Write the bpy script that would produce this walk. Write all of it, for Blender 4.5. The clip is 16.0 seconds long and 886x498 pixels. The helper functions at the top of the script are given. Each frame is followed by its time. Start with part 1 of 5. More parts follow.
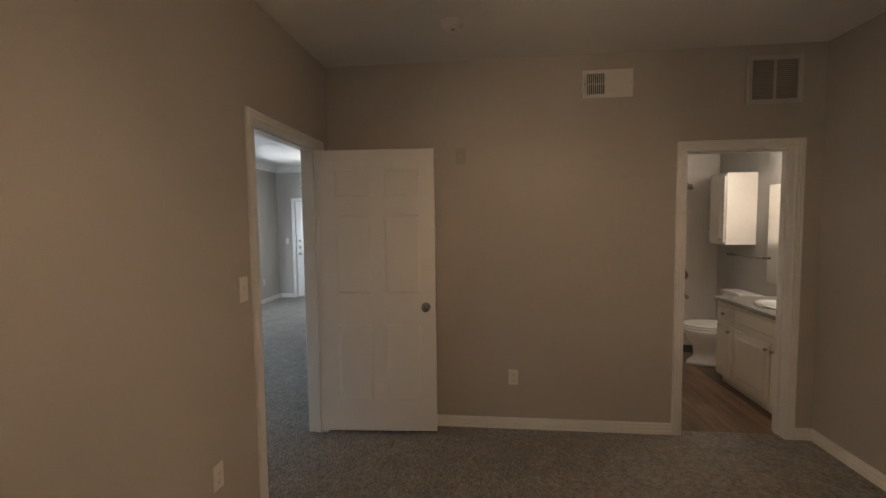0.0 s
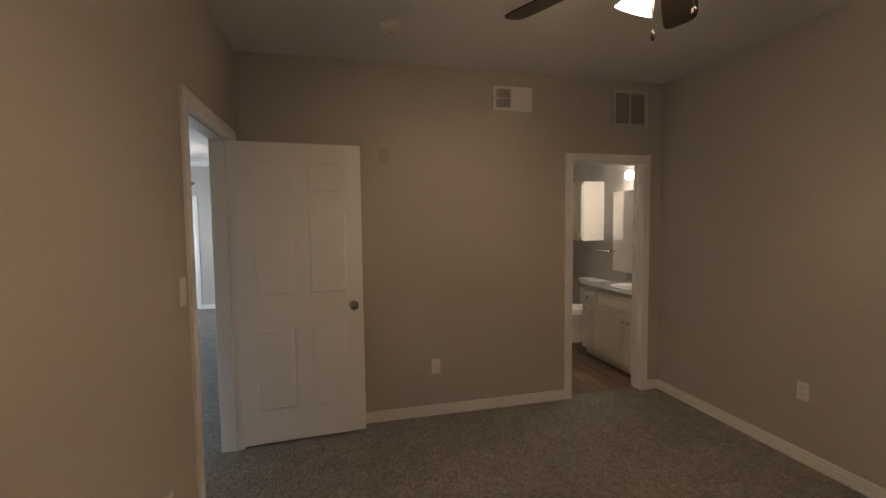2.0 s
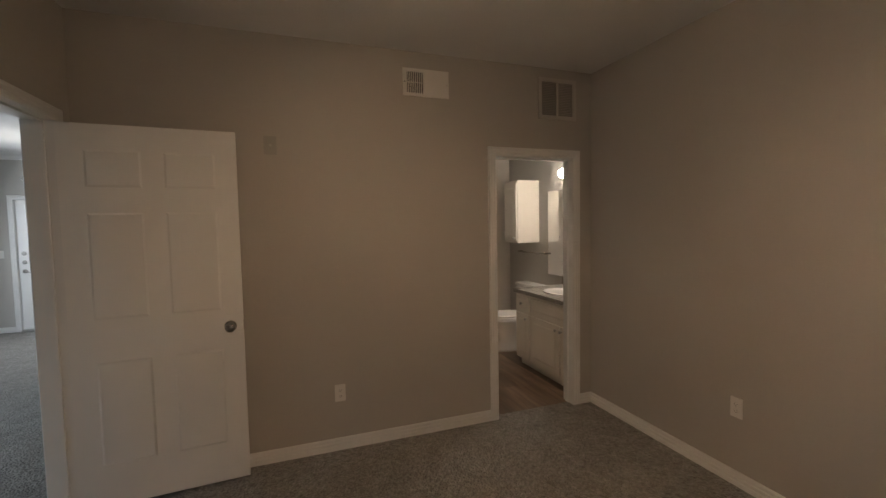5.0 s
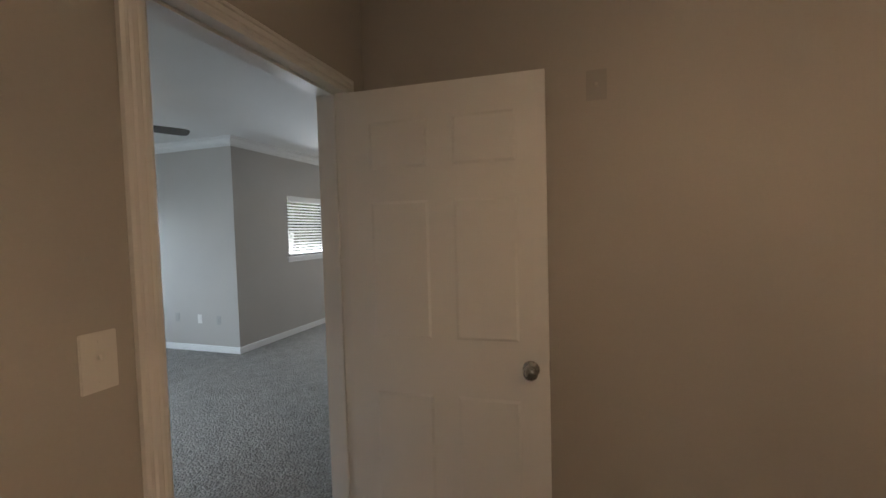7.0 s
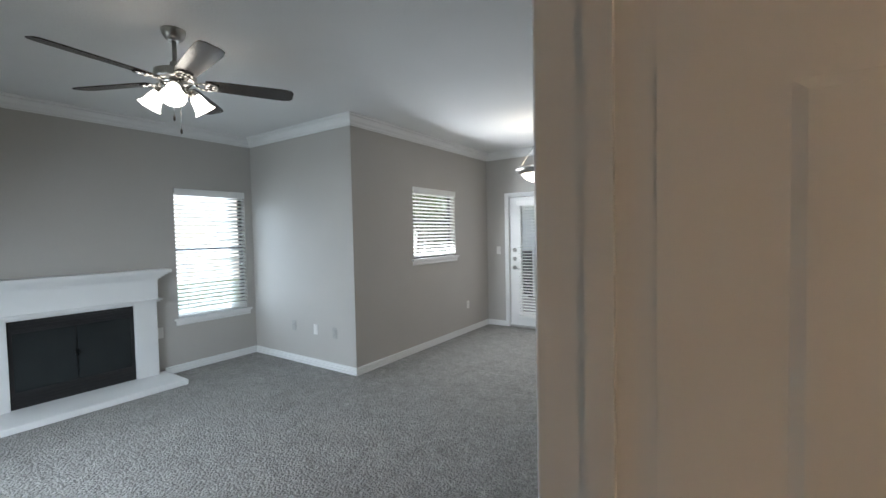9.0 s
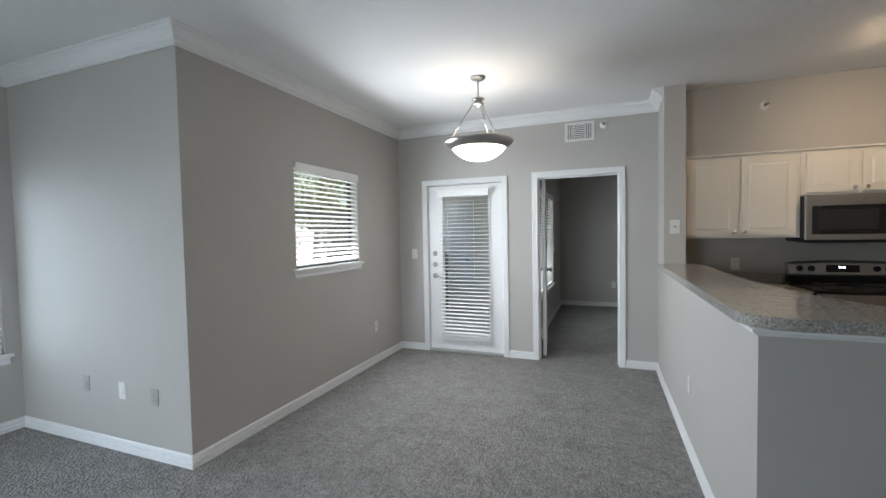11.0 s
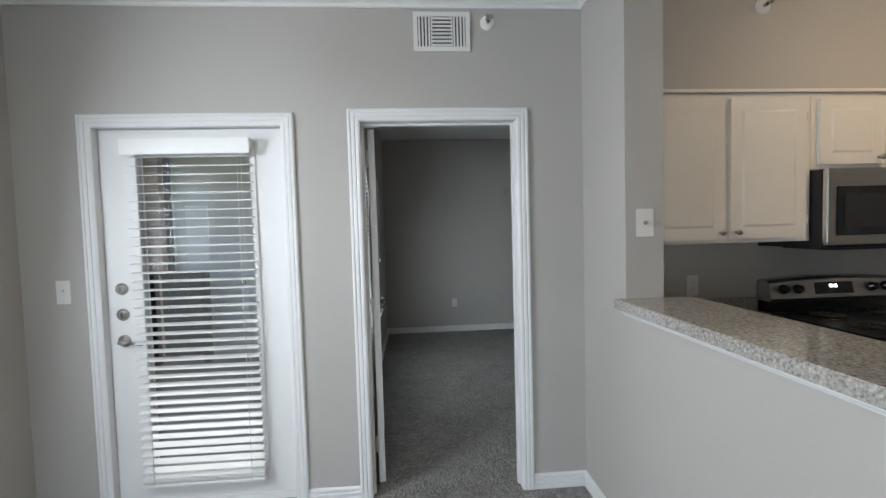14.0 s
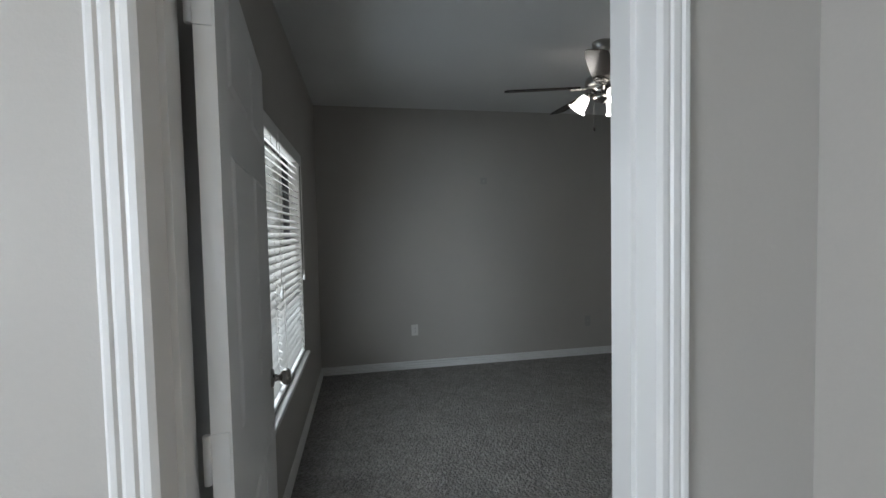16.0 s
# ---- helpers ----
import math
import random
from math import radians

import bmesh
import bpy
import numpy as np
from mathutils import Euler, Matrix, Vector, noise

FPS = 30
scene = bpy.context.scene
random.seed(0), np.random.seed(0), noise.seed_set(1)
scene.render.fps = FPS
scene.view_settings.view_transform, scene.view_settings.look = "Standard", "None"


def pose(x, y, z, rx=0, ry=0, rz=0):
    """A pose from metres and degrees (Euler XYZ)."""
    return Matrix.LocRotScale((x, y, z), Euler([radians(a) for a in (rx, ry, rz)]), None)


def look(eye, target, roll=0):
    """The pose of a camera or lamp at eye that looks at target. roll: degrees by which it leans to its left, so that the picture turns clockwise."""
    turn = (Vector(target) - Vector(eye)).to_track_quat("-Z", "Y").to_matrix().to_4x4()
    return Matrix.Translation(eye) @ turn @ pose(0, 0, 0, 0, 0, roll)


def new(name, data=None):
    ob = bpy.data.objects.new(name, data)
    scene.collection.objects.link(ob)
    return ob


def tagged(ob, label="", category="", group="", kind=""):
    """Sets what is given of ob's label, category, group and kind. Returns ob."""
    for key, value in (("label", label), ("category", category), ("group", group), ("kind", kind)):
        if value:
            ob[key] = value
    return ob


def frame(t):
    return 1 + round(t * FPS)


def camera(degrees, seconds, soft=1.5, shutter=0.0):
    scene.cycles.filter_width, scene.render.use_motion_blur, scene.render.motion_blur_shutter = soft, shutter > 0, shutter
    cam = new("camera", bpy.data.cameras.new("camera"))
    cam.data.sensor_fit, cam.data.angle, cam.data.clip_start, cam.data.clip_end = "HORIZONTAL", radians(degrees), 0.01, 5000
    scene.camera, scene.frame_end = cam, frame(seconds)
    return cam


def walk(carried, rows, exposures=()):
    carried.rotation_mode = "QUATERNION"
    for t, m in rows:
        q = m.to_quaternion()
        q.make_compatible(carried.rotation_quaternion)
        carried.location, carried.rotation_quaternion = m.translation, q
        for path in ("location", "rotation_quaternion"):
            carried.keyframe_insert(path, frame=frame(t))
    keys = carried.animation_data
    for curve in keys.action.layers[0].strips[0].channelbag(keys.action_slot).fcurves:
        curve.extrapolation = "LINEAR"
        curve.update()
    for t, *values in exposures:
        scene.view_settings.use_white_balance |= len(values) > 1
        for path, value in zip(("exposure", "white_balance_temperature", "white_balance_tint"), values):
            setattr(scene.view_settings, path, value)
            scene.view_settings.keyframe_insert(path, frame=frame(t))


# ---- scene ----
cam = camera(92.5, 16.0)
PATH = [
    (0, (0.517, 0.189, 1.543), (0.303, 2.173, 1.414), -0.7),
    (0.5, (0.338, 0.193, 1.535), (0.349, 2.189, 1.408), -0.6),
    (1, (0.164, 0.196, 1.533), (0.364, 2.182, 1.41), -0.6),
    (1.5, (0.058, 0.165, 1.512), (0.379, 2.136, 1.392), -0.7),
    (2, (-0.017, 0.107, 1.503), (0.456, 2.046, 1.384), -0.7),
    (2.5, (-0.067, 0.071, 1.525), (0.565, 1.965, 1.406), -0.6),
    (3, (-0.083, 0.049, 1.543), (0.674, 1.896, 1.425), -0.7),
    (3.2, (-0.07, 0.045, 1.553), (0.731, 1.874, 1.434), -0.7),
    (5.3, (0.479, 0.583, 1.498), (1.082, 2.487, 1.387), -1.3),
    (5.5, (0.501, 0.694, 1.498), (0.977, 2.633, 1.386), -1.2),
    (6, (0.486, 0.965, 1.511), (0.634, 2.957, 1.398), -1.3),
    (6.5, (0.405, 1.25, 1.491), (0.171, 3.234, 1.394), -1.5),
    (7, (0.27, 1.543, 1.472), (-0.365, 3.438, 1.385), -1.6),
    (7.5, (0.081, 1.83, 1.496), (-0.776, 3.635, 1.409), -1.6),
    (8, (-0.110, 2.115, 1.478), (-1.177, 3.805, 1.403), -1.2),
    (8.2, (-0.199, 2.226, 1.470), (-1.332, 3.872, 1.396), -1.2),
    (10.3, (-1.23, 3.341, 1.459), (-2.271, 5.046, 1.38), -0.8),
    (10.5, (-1.295, 3.485, 1.445), (-2.249, 5.241, 1.367), -1.0),
    (11, (-1.433, 3.873, 1.437), (-2.156, 5.736, 1.358), -1.1),
    (11.5, (-1.577, 4.279, 1.43), (-2.068, 6.216, 1.347), -1.3),
    (12, (-1.659, 4.699, 1.411), (-1.952, 6.676, 1.329), -1.4),
    (12.5, (-1.716, 5.132, 1.469), (-1.866, 7.123, 1.355), -1.7),
    (13, (-1.783, 5.535, 1.465), (-1.794, 7.532, 1.359), -1.6),
    (13.5, (-1.83, 5.947, 1.487), (-1.752, 7.942, 1.364), -1.6),
    (14, (-1.885, 6.354, 1.442), (-1.746, 8.348, 1.35), -1.6),
    (14.5, (-1.913, 6.752, 1.438), (-1.71, 8.739, 1.35), -1.5),
    (15, (-1.891, 7.167, 1.441), (-1.642, 9.149, 1.349), -1.6),
    (15.2, (-1.876, 7.317, 1.438), (-1.611, 9.299, 1.346), -1.5),
    (15.5, (-1.866, 7.550, 1.436), (-1.582, 9.530, 1.346), -1.5),
    (15.8, (-1.852, 7.759, 1.433), (-1.526, 9.732, 1.345), -1.4),
    (16, (-1.840, 7.917, 1.430), (-1.468, 9.882, 1.346), -1.2),
]
walk(cam, [(t, look(eye, target, roll)) for t, eye, target, roll in PATH],
     exposures=[(0, 1.20), (7.4, 1.22), (8.4, 1.44), (10.4, 1.58), (14.0, 1.54), (16.0, 1.48)])

# ---- light ----
world = bpy.data.worlds.new("sky")
scene.world = world
world.use_nodes = True
wn = world.node_tree
bg = wn.nodes["Background"]
sky = wn.nodes.new("ShaderNodeTexSky")
sky.sky_type = 'NISHITA'
sky.sun_disc = False
sky.sun_elevation = radians(48)
sky.sun_rotation = radians(135)
wn.links.new(sky.outputs[0], bg.inputs[0])
bg.inputs[1].default_value = 0.11
sun = new("sun", bpy.data.lights.new("sun", 'SUN'))
sun.data.energy = 3.4
sun.data.angle = radians(0.53)
sun.data.color = (1.0, 0.95, 0.88)
sun.matrix_world = look((7.07, -7.07, 11.1), (0, 0, 0))


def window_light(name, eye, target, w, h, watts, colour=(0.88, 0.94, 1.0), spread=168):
    """Area lamp standing in for a window's daylight, at its glass or room side."""
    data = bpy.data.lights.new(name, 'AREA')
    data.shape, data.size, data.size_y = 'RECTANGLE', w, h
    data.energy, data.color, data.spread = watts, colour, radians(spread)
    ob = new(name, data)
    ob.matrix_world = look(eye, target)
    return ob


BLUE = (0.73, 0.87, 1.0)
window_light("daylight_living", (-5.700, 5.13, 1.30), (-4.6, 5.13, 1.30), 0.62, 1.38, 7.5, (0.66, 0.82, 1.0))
# added: bluish light for nook wall and carpet, from an assumed unseen south window
window_light("added_daylight_living_south", (-3.60, 2.04, 1.30), (-3.60, 3.04, 0.62), 1.50, 1.38, 19, (0.72, 0.86, 1.0), 146)
# added: faint cool light on the bedroom's right wall, from an assumed window
window_light("added_daylight_bedroom", (1.35, -0.55, 1.30), (1.75, 1.0, 0.75), 1.50, 1.38, 0.4, (0.70, 0.86, 1.0), 140)
# paired lamps: the room-side one lights the room, the _glass one the slats
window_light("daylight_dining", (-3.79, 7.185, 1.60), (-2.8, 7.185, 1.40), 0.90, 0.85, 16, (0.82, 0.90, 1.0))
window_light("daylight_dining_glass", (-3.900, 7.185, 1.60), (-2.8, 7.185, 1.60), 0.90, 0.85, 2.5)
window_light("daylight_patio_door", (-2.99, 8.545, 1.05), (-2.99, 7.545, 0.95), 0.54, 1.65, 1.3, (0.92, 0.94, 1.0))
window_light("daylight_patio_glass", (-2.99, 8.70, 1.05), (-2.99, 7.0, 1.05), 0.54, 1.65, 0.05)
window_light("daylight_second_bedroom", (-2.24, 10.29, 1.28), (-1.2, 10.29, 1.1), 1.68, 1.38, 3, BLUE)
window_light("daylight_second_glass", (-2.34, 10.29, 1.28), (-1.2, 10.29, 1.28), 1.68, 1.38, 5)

# ---- materials ----
def mat(name, colour, rough=0.5, metal=0.0, spots=0.0, spot_scale=6.0, grain=0.0, grain_scale=200.0, bump=0.0, bump_scale=150.0,
        emit=None, emit_strength=0.0, coat=0.0, depth=0.002, vary=0.0):
    m = bpy.data.materials.new(name)
    m.use_nodes = True
    t = m.node_tree
    b = t.nodes["Principled BSDF"]
    b.inputs["Roughness"].default_value = rough
    b.inputs["Metallic"].default_value = metal
    b.inputs["Base Color"].default_value = (*colour, 1)
    b.inputs["Coat Weight"].default_value = coat
    co = t.nodes.new("ShaderNodeTexCoord")
    if spots or grain or vary:
        val = t.nodes.new("ShaderNodeMath")
        val.operation = 'ADD'
        val.inputs[0].default_value = val.inputs[1].default_value = 0.0
        for k, (amount, scale, detail) in enumerate(((spots, spot_scale, 4), (grain, grain_scale, 2))):
            n = t.nodes.new("ShaderNodeTexNoise")
            n.inputs["Scale"].default_value, n.inputs["Detail"].default_value = scale, detail
            t.links.new(co.outputs["Object"], n.inputs["Vector"])
            r = t.nodes.new("ShaderNodeMapRange")
            r.inputs["From Min"].default_value, r.inputs["From Max"].default_value = 0.25, 0.75
            r.inputs["To Min"].default_value, r.inputs["To Max"].default_value = -amount, amount
            t.links.new(n.outputs["Fac"], r.inputs["Value"])
            t.links.new(r.outputs["Result"], val.inputs[k])
        out = val.outputs[0]
        if vary:
            info = t.nodes.new("ShaderNodeObjectInfo")
            r = t.nodes.new("ShaderNodeMapRange")
            r.inputs["To Min"].default_value, r.inputs["To Max"].default_value = -vary, vary
            t.links.new(info.outputs["Random"], r.inputs["Value"])
            add = t.nodes.new("ShaderNodeMath")
            t.links.new(out, add.inputs[0])
            t.links.new(r.outputs["Result"], add.inputs[1])
            out = add.outputs[0]
        one = t.nodes.new("ShaderNodeMath")
        one.inputs[1].default_value = 1.0
        t.links.new(out, one.inputs[0])
        mix = t.nodes.new("ShaderNodeVectorMath")
        mix.operation = 'SCALE'
        mix.inputs[0].default_value = colour
        t.links.new(one.outputs[0], mix.inputs["Scale"])
        t.links.new(mix.outputs["Vector"], b.inputs["Base Color"])
    if bump:
        n = t.nodes.new("ShaderNodeTexNoise")
        n.inputs["Scale"].default_value, n.inputs["Detail"].default_value = bump_scale, 3
        t.links.new(co.outputs["Object"], n.inputs["Vector"])
        bp = t.nodes.new("ShaderNodeBump")
        bp.inputs["Strength"].default_value, bp.inputs["Distance"].default_value = bump, depth
        t.links.new(n.outputs["Fac"], bp.inputs["Height"])
        t.links.new(bp.outputs["Normal"], b.inputs["Normal"])
    if emit:
        b.inputs["Emission Color"].default_value = (*emit, 1)
        b.inputs["Emission Strength"].default_value = emit_strength
    return m


def carpet_mat():
    """Cut-pile carpet: tufts, two tones of yarn, brushed patches."""
    m = mat("carpet", (0.2, 0.2, 0.2), 0.95)
    t = m.node_tree
    b = t.nodes["Principled BSDF"]
    b.inputs["Sheen Weight"].default_value = 0.15
    co = t.nodes.new("ShaderNodeTexCoord")
    big = t.nodes.new("ShaderNodeTexNoise")
    big.inputs["Scale"].default_value, big.inputs["Detail"].default_value, big.inputs["Distortion"].default_value = 7.0, 6, 0.8
    mid = t.nodes.new("ShaderNodeTexNoise")
    mid.inputs["Scale"].default_value, mid.inputs["Detail"].default_value, mid.inputs["Distortion"].default_value = 34, 7, 0.8
    tuft = t.nodes.new("ShaderNodeTexVoronoi")
    tuft.inputs["Scale"].default_value = 66
    for n in (big, mid, tuft):
        t.links.new(co.outputs["Object"], n.inputs["Vector"])
    r1 = t.nodes.new("ShaderNodeValToRGB")
    r1.color_ramp.elements[0].position, r1.color_ramp.elements[0].color = 0.34, (0.192, 0.181, 0.166, 1)
    r1.color_ramp.elements[1].position, r1.color_ramp.elements[1].color = 0.67, (0.330, 0.315, 0.294, 1)
    t.links.new(mid.outputs["Fac"], r1.inputs["Fac"])
    r2 = t.nodes.new("ShaderNodeMapRange")
    r2.inputs["From Min"].default_value, r2.inputs["From Max"].default_value = 0.3, 0.7
    r2.inputs["To Min"].default_value, r2.inputs["To Max"].default_value = 0.82, 1.16
    t.links.new(big.outputs["Fac"], r2.inputs["Value"])
    r3 = t.nodes.new("ShaderNodeMapRange")
    r3.inputs["From Max"].default_value = 0.7
    r3.inputs["To Min"].default_value, r3.inputs["To Max"].default_value = 1.10, 0.82
    t.links.new(tuft.outputs["Distance"], r3.inputs["Value"])
    mul = t.nodes.new("ShaderNodeMath")
    mul.operation = 'MULTIPLY'
    t.links.new(r2.outputs["Result"], mul.inputs[0])
    t.links.new(r3.outputs["Result"], mul.inputs[1])
    sc = t.nodes.new("ShaderNodeVectorMath")
    sc.operation = 'SCALE'
    t.links.new(r1.outputs["Color"], sc.inputs[0])
    t.links.new(mul.outputs[0], sc.inputs["Scale"])
    t.links.new(sc.outputs["Vector"], b.inputs["Base Color"])
    h = t.nodes.new("ShaderNodeMath")
    h.operation = 'SUBTRACT'
    t.links.new(mid.outputs["Fac"], h.inputs[0])
    t.links.new(tuft.outputs["Distance"], h.inputs[1])
    bp = t.nodes.new("ShaderNodeBump")
    bp.inputs["Strength"].default_value, bp.inputs["Distance"].default_value = 1.0, 0.016
    t.links.new(h.outputs[0], bp.inputs["Height"])
    t.links.new(bp.outputs["Normal"], b.inputs["Normal"])
    return m


def granite_mat():
    """Speckled grey laminate with a stone print."""
    m = mat("granite", (0.4, 0.38, 0.35), 0.12)
    t = m.node_tree
    b = t.nodes["Principled BSDF"]
    co = t.nodes.new("ShaderNodeTexCoord")
    n = t.nodes.new("ShaderNodeTexNoise")
    n.inputs["Scale"].default_value, n.inputs["Detail"].default_value = 125, 8
    t.links.new(co.outputs["Object"], n.inputs["Vector"])
    r = t.nodes.new("ShaderNodeValToRGB")
    e = r.color_ramp.elements
    e[0].position, e[0].color = 0.35, (0.17, 0.165, 0.155, 1)
    e[1].position, e[1].color = 0.68, (0.53, 0.515, 0.485, 1)
    for p, c in ((0.43, (0.29, 0.275, 0.25, 1)), (0.50, (0.345, 0.325, 0.295, 1)), (0.58, (0.38, 0.36, 0.33, 1))):
        x = e.new(p)
        x.color = c
    t.links.new(n.outputs["Fac"], r.inputs["Fac"])
    t.links.new(r.outputs["Color"], b.inputs["Base Color"])
    return m


def wood_mat(name, dark, light, rough=0.35, scale=3.0, vary=0.25, grain=(1.0, 14.0, 14.0)):
    m = mat(name, light, rough)
    t = m.node_tree
    b = t.nodes["Principled BSDF"]
    co = t.nodes.new("ShaderNodeTexCoord")
    mp = t.nodes.new("ShaderNodeMapping")
    mp.inputs["Scale"].default_value = grain
    t.links.new(co.outputs["Object"], mp.inputs["Vector"])
    n = t.nodes.new("ShaderNodeTexNoise")
    n.inputs["Scale"].default_value, n.inputs["Detail"].default_value, n.inputs["Distortion"].default_value = scale, 6, 0.6
    t.links.new(mp.outputs["Vector"], n.inputs["Vector"])
    r = t.nodes.new("ShaderNodeValToRGB")
    r.color_ramp.elements[0].position, r.color_ramp.elements[0].color = 0.3, (*dark, 1)
    r.color_ramp.elements[1].position, r.color_ramp.elements[1].color = 0.72, (*light, 1)
    t.links.new(n.outputs["Fac"], r.inputs["Fac"])
    info = t.nodes.new("ShaderNodeObjectInfo")
    rr = t.nodes.new("ShaderNodeMapRange")
    rr.inputs["To Min"].default_value, rr.inputs["To Max"].default_value = 1 - vary, 1 + vary
    t.links.new(info.outputs["Random"], rr.inputs["Value"])
    sc = t.nodes.new("ShaderNodeVectorMath")
    sc.operation = 'SCALE'
    t.links.new(r.outputs["Color"], sc.inputs[0])
    t.links.new(rr.outputs["Result"], sc.inputs["Scale"])
    t.links.new(sc.outputs["Vector"], b.inputs["Base Color"])
    return m


def glass_mat(name, tint=(1, 1, 1), rough=0.0):
    m = mat(name, tint, rough)
    b = m.node_tree.nodes["Principled BSDF"]
    b.inputs["Transmission Weight"].default_value = 1.0
    b.inputs["IOR"].default_value = 1.14
    return m


PAINT = mat("wall_paint", (0.44, 0.42, 0.39), 0.62, spots=0.025, spot_scale=1.6, grain=0.012, grain_scale=90, bump=0.22, bump_scale=170, depth=0.0015)
CEIL = mat("ceiling_paint", (0.74, 0.74, 0.73), 0.85, spots=0.02, spot_scale=2.0, bump=0.6, bump_scale=70, depth=0.004)
TRIM = mat("trim_paint", (0.74, 0.74, 0.73), 0.35, spots=0.02, spot_scale=4, bump=0.06, bump_scale=60, depth=0.001)
DOORP = mat("door_paint", (0.75, 0.745, 0.73), 0.38, spots=0.02, spot_scale=3, bump=0.10, bump_scale=120, depth=0.0008)
CABP = mat("cabinet_paint", (0.74, 0.70, 0.63), 0.35, spots=0.025, spot_scale=5, bump=0.06, bump_scale=90, depth=0.001)
PLATE = mat("plate_plastic", (0.72, 0.71, 0.68), 0.32, spots=0.01)
PLATEP = mat("painted_plate", (0.37, 0.36, 0.34), 0.5, spots=0.02)
DARK = mat("slot_dark", (0.02, 0.02, 0.02), 0.6)
CARPET = carpet_mat()
GRANITE = granite_mat()
VINYL = wood_mat("plank_vinyl", (0.11, 0.068, 0.045), (0.27, 0.185, 0.125), 0.36, 2.2, 0.40, (7.0, 0.8, 7.0))
BLADE = wood_mat("dark_blade_wood", (0.018, 0.013, 0.010), (0.05, 0.035, 0.027), 0.25, 4.0, 0.0)
NICKEL = mat("brushed_nickel", (0.46, 0.45, 0.43), 0.28, 1.0, grain=0.06, grain_scale=300)
CHROME = mat("satin_chrome", (0.50, 0.48, 0.45), 0.16, 1.0, spots=0.03)
STEEL = mat("stainless_steel", (0.60, 0.59, 0.57), 0.36, 1.0, grain=0.05, grain_scale=250)
BLACKGL = mat("black_glass", (0.012, 0.012, 0.013), 0.06, coat=0.4)
BLACKEN = mat("black_enamel", (0.015, 0.015, 0.016), 0.22, spots=0.05)
BLACKMET = mat("black_metal", (0.013, 0.013, 0.014), 0.5, spots=0.08)
BRONZE = mat("bronze_frame", (0.035, 0.032, 0.032), 0.45, spots=0.05)
SLAT = mat("blind_slat", (0.82, 0.815, 0.79), 0.42, spots=0.015)
CORD = mat("blind_cord", (0.75, 0.74, 0.70), 0.8, spots=0.02)
GLASS = glass_mat("window_glass")
PORC = mat("porcelain", (0.80, 0.79, 0.77), 0.12, spots=0.01, coat=0.3)
SURR = mat("tub_surround", (0.62, 0.58, 0.53), 0.30, spots=0.02)
MIRROR = mat("mirror_silver", (0.9, 0.9, 0.9), 0.01, 1.0)
SHADE_WARM = mat("lit_shade_warm", (0.9, 0.86, 0.8), 0.4, emit=(1.0, 0.68, 0.42), emit_strength=15.0)
SHADE_COOL = mat("lit_shade_neutral", (0.9, 0.9, 0.88), 0.4, emit=(1.0, 0.93, 0.84), emit_strength=2.5)
SHADE_BED2 = mat("lit_shade_second", (0.9, 0.9, 0.88), 0.4, emit=(1.0, 0.95, 0.90), emit_strength=1.5)
BOWL = mat("lit_bowl", (0.9, 0.9, 0.88), 0.4, emit=(1.0, 0.87, 0.70), emit_strength=2.2)
KITLAMP = mat("lit_kitchen_lens", (0.9, 0.88, 0.84), 0.4, emit=(1.0, 0.74, 0.48), emit_strength=19.0)
VANLAMP = mat("lit_vanity_globe", (0.9, 0.88, 0.84), 0.4, emit=(1.0, 0.86, 0.72), emit_strength=22.0)
DIGITS = mat("lit_clock_digits", (0.6, 0.8, 0.9), 0.4, emit=(0.75, 0.9, 1.0), emit_strength=1.5)
BULB_WARM = mat("warm_bulb", (0.9, 0.9, 0.9), 0.4, emit=(1.0, 0.64, 0.37), emit_strength=420.0)
BULB_COOL = mat("neutral_bulb", (0.9, 0.9, 0.9), 0.4, emit=(1.0, 0.92, 0.82), emit_strength=11.0)
BULB_BED2 = mat("second_bulb", (0.9, 0.9, 0.9), 0.4, emit=(1.0, 0.94, 0.88), emit_strength=22.0)
CONCRETE = mat("patio_concrete", (0.32, 0.31, 0.30), 0.9, spots=0.12, spot_scale=3, grain=0.08, bump=0.3, bump_scale=60)
GRASS = mat("grass_ground", (0.07, 0.10, 0.04), 0.95, spots=0.3, spot_scale=1.2, grain=0.3, grain_scale=40, bump=0.6, bump_scale=40, depth=0.02)
BRICK = mat("pale_brick", (0.42, 0.30, 0.25), 0.85, spots=0.12, spot_scale=9, grain=0.1, bump=0.5, bump_scale=90, vary=0.2)
MORTAR = mat("mortar", (0.42, 0.40, 0.37), 0.95, spots=0.1, bump=0.4)
SIDING = mat("patio_wall_paint", (0.70, 0.68, 0.63), 0.7, spots=0.04)
CLOSET = mat("closet_door_paint", (0.72, 0.74, 0.76), 0.4, spots=0.02)
BARK = mat("tree_bark", (0.09, 0.065, 0.045), 0.9, spots=0.25, spot_scale=9, bump=0.8, bump_scale=30, depth=0.02)
LEAF = mat("tree_leaf", (0.12, 0.15, 0.07), 0.4, spots=0.35, spot_scale=2.5)

# ---- mesh helpers ----
def box(bm, x0, x1, y0, y1, z0, z1):
    vs = [bm.verts.new((x, y, z)) for z in (z0, z1) for y in (y0, y1) for x in (x0, x1)]
    for f in ((0, 2, 3, 1), (4, 5, 7, 6), (0, 1, 5, 4), (2, 6, 7, 3), (0, 4, 6, 2), (1, 3, 7, 5)):
        bm.faces.new([vs[i] for i in f])
    return vs


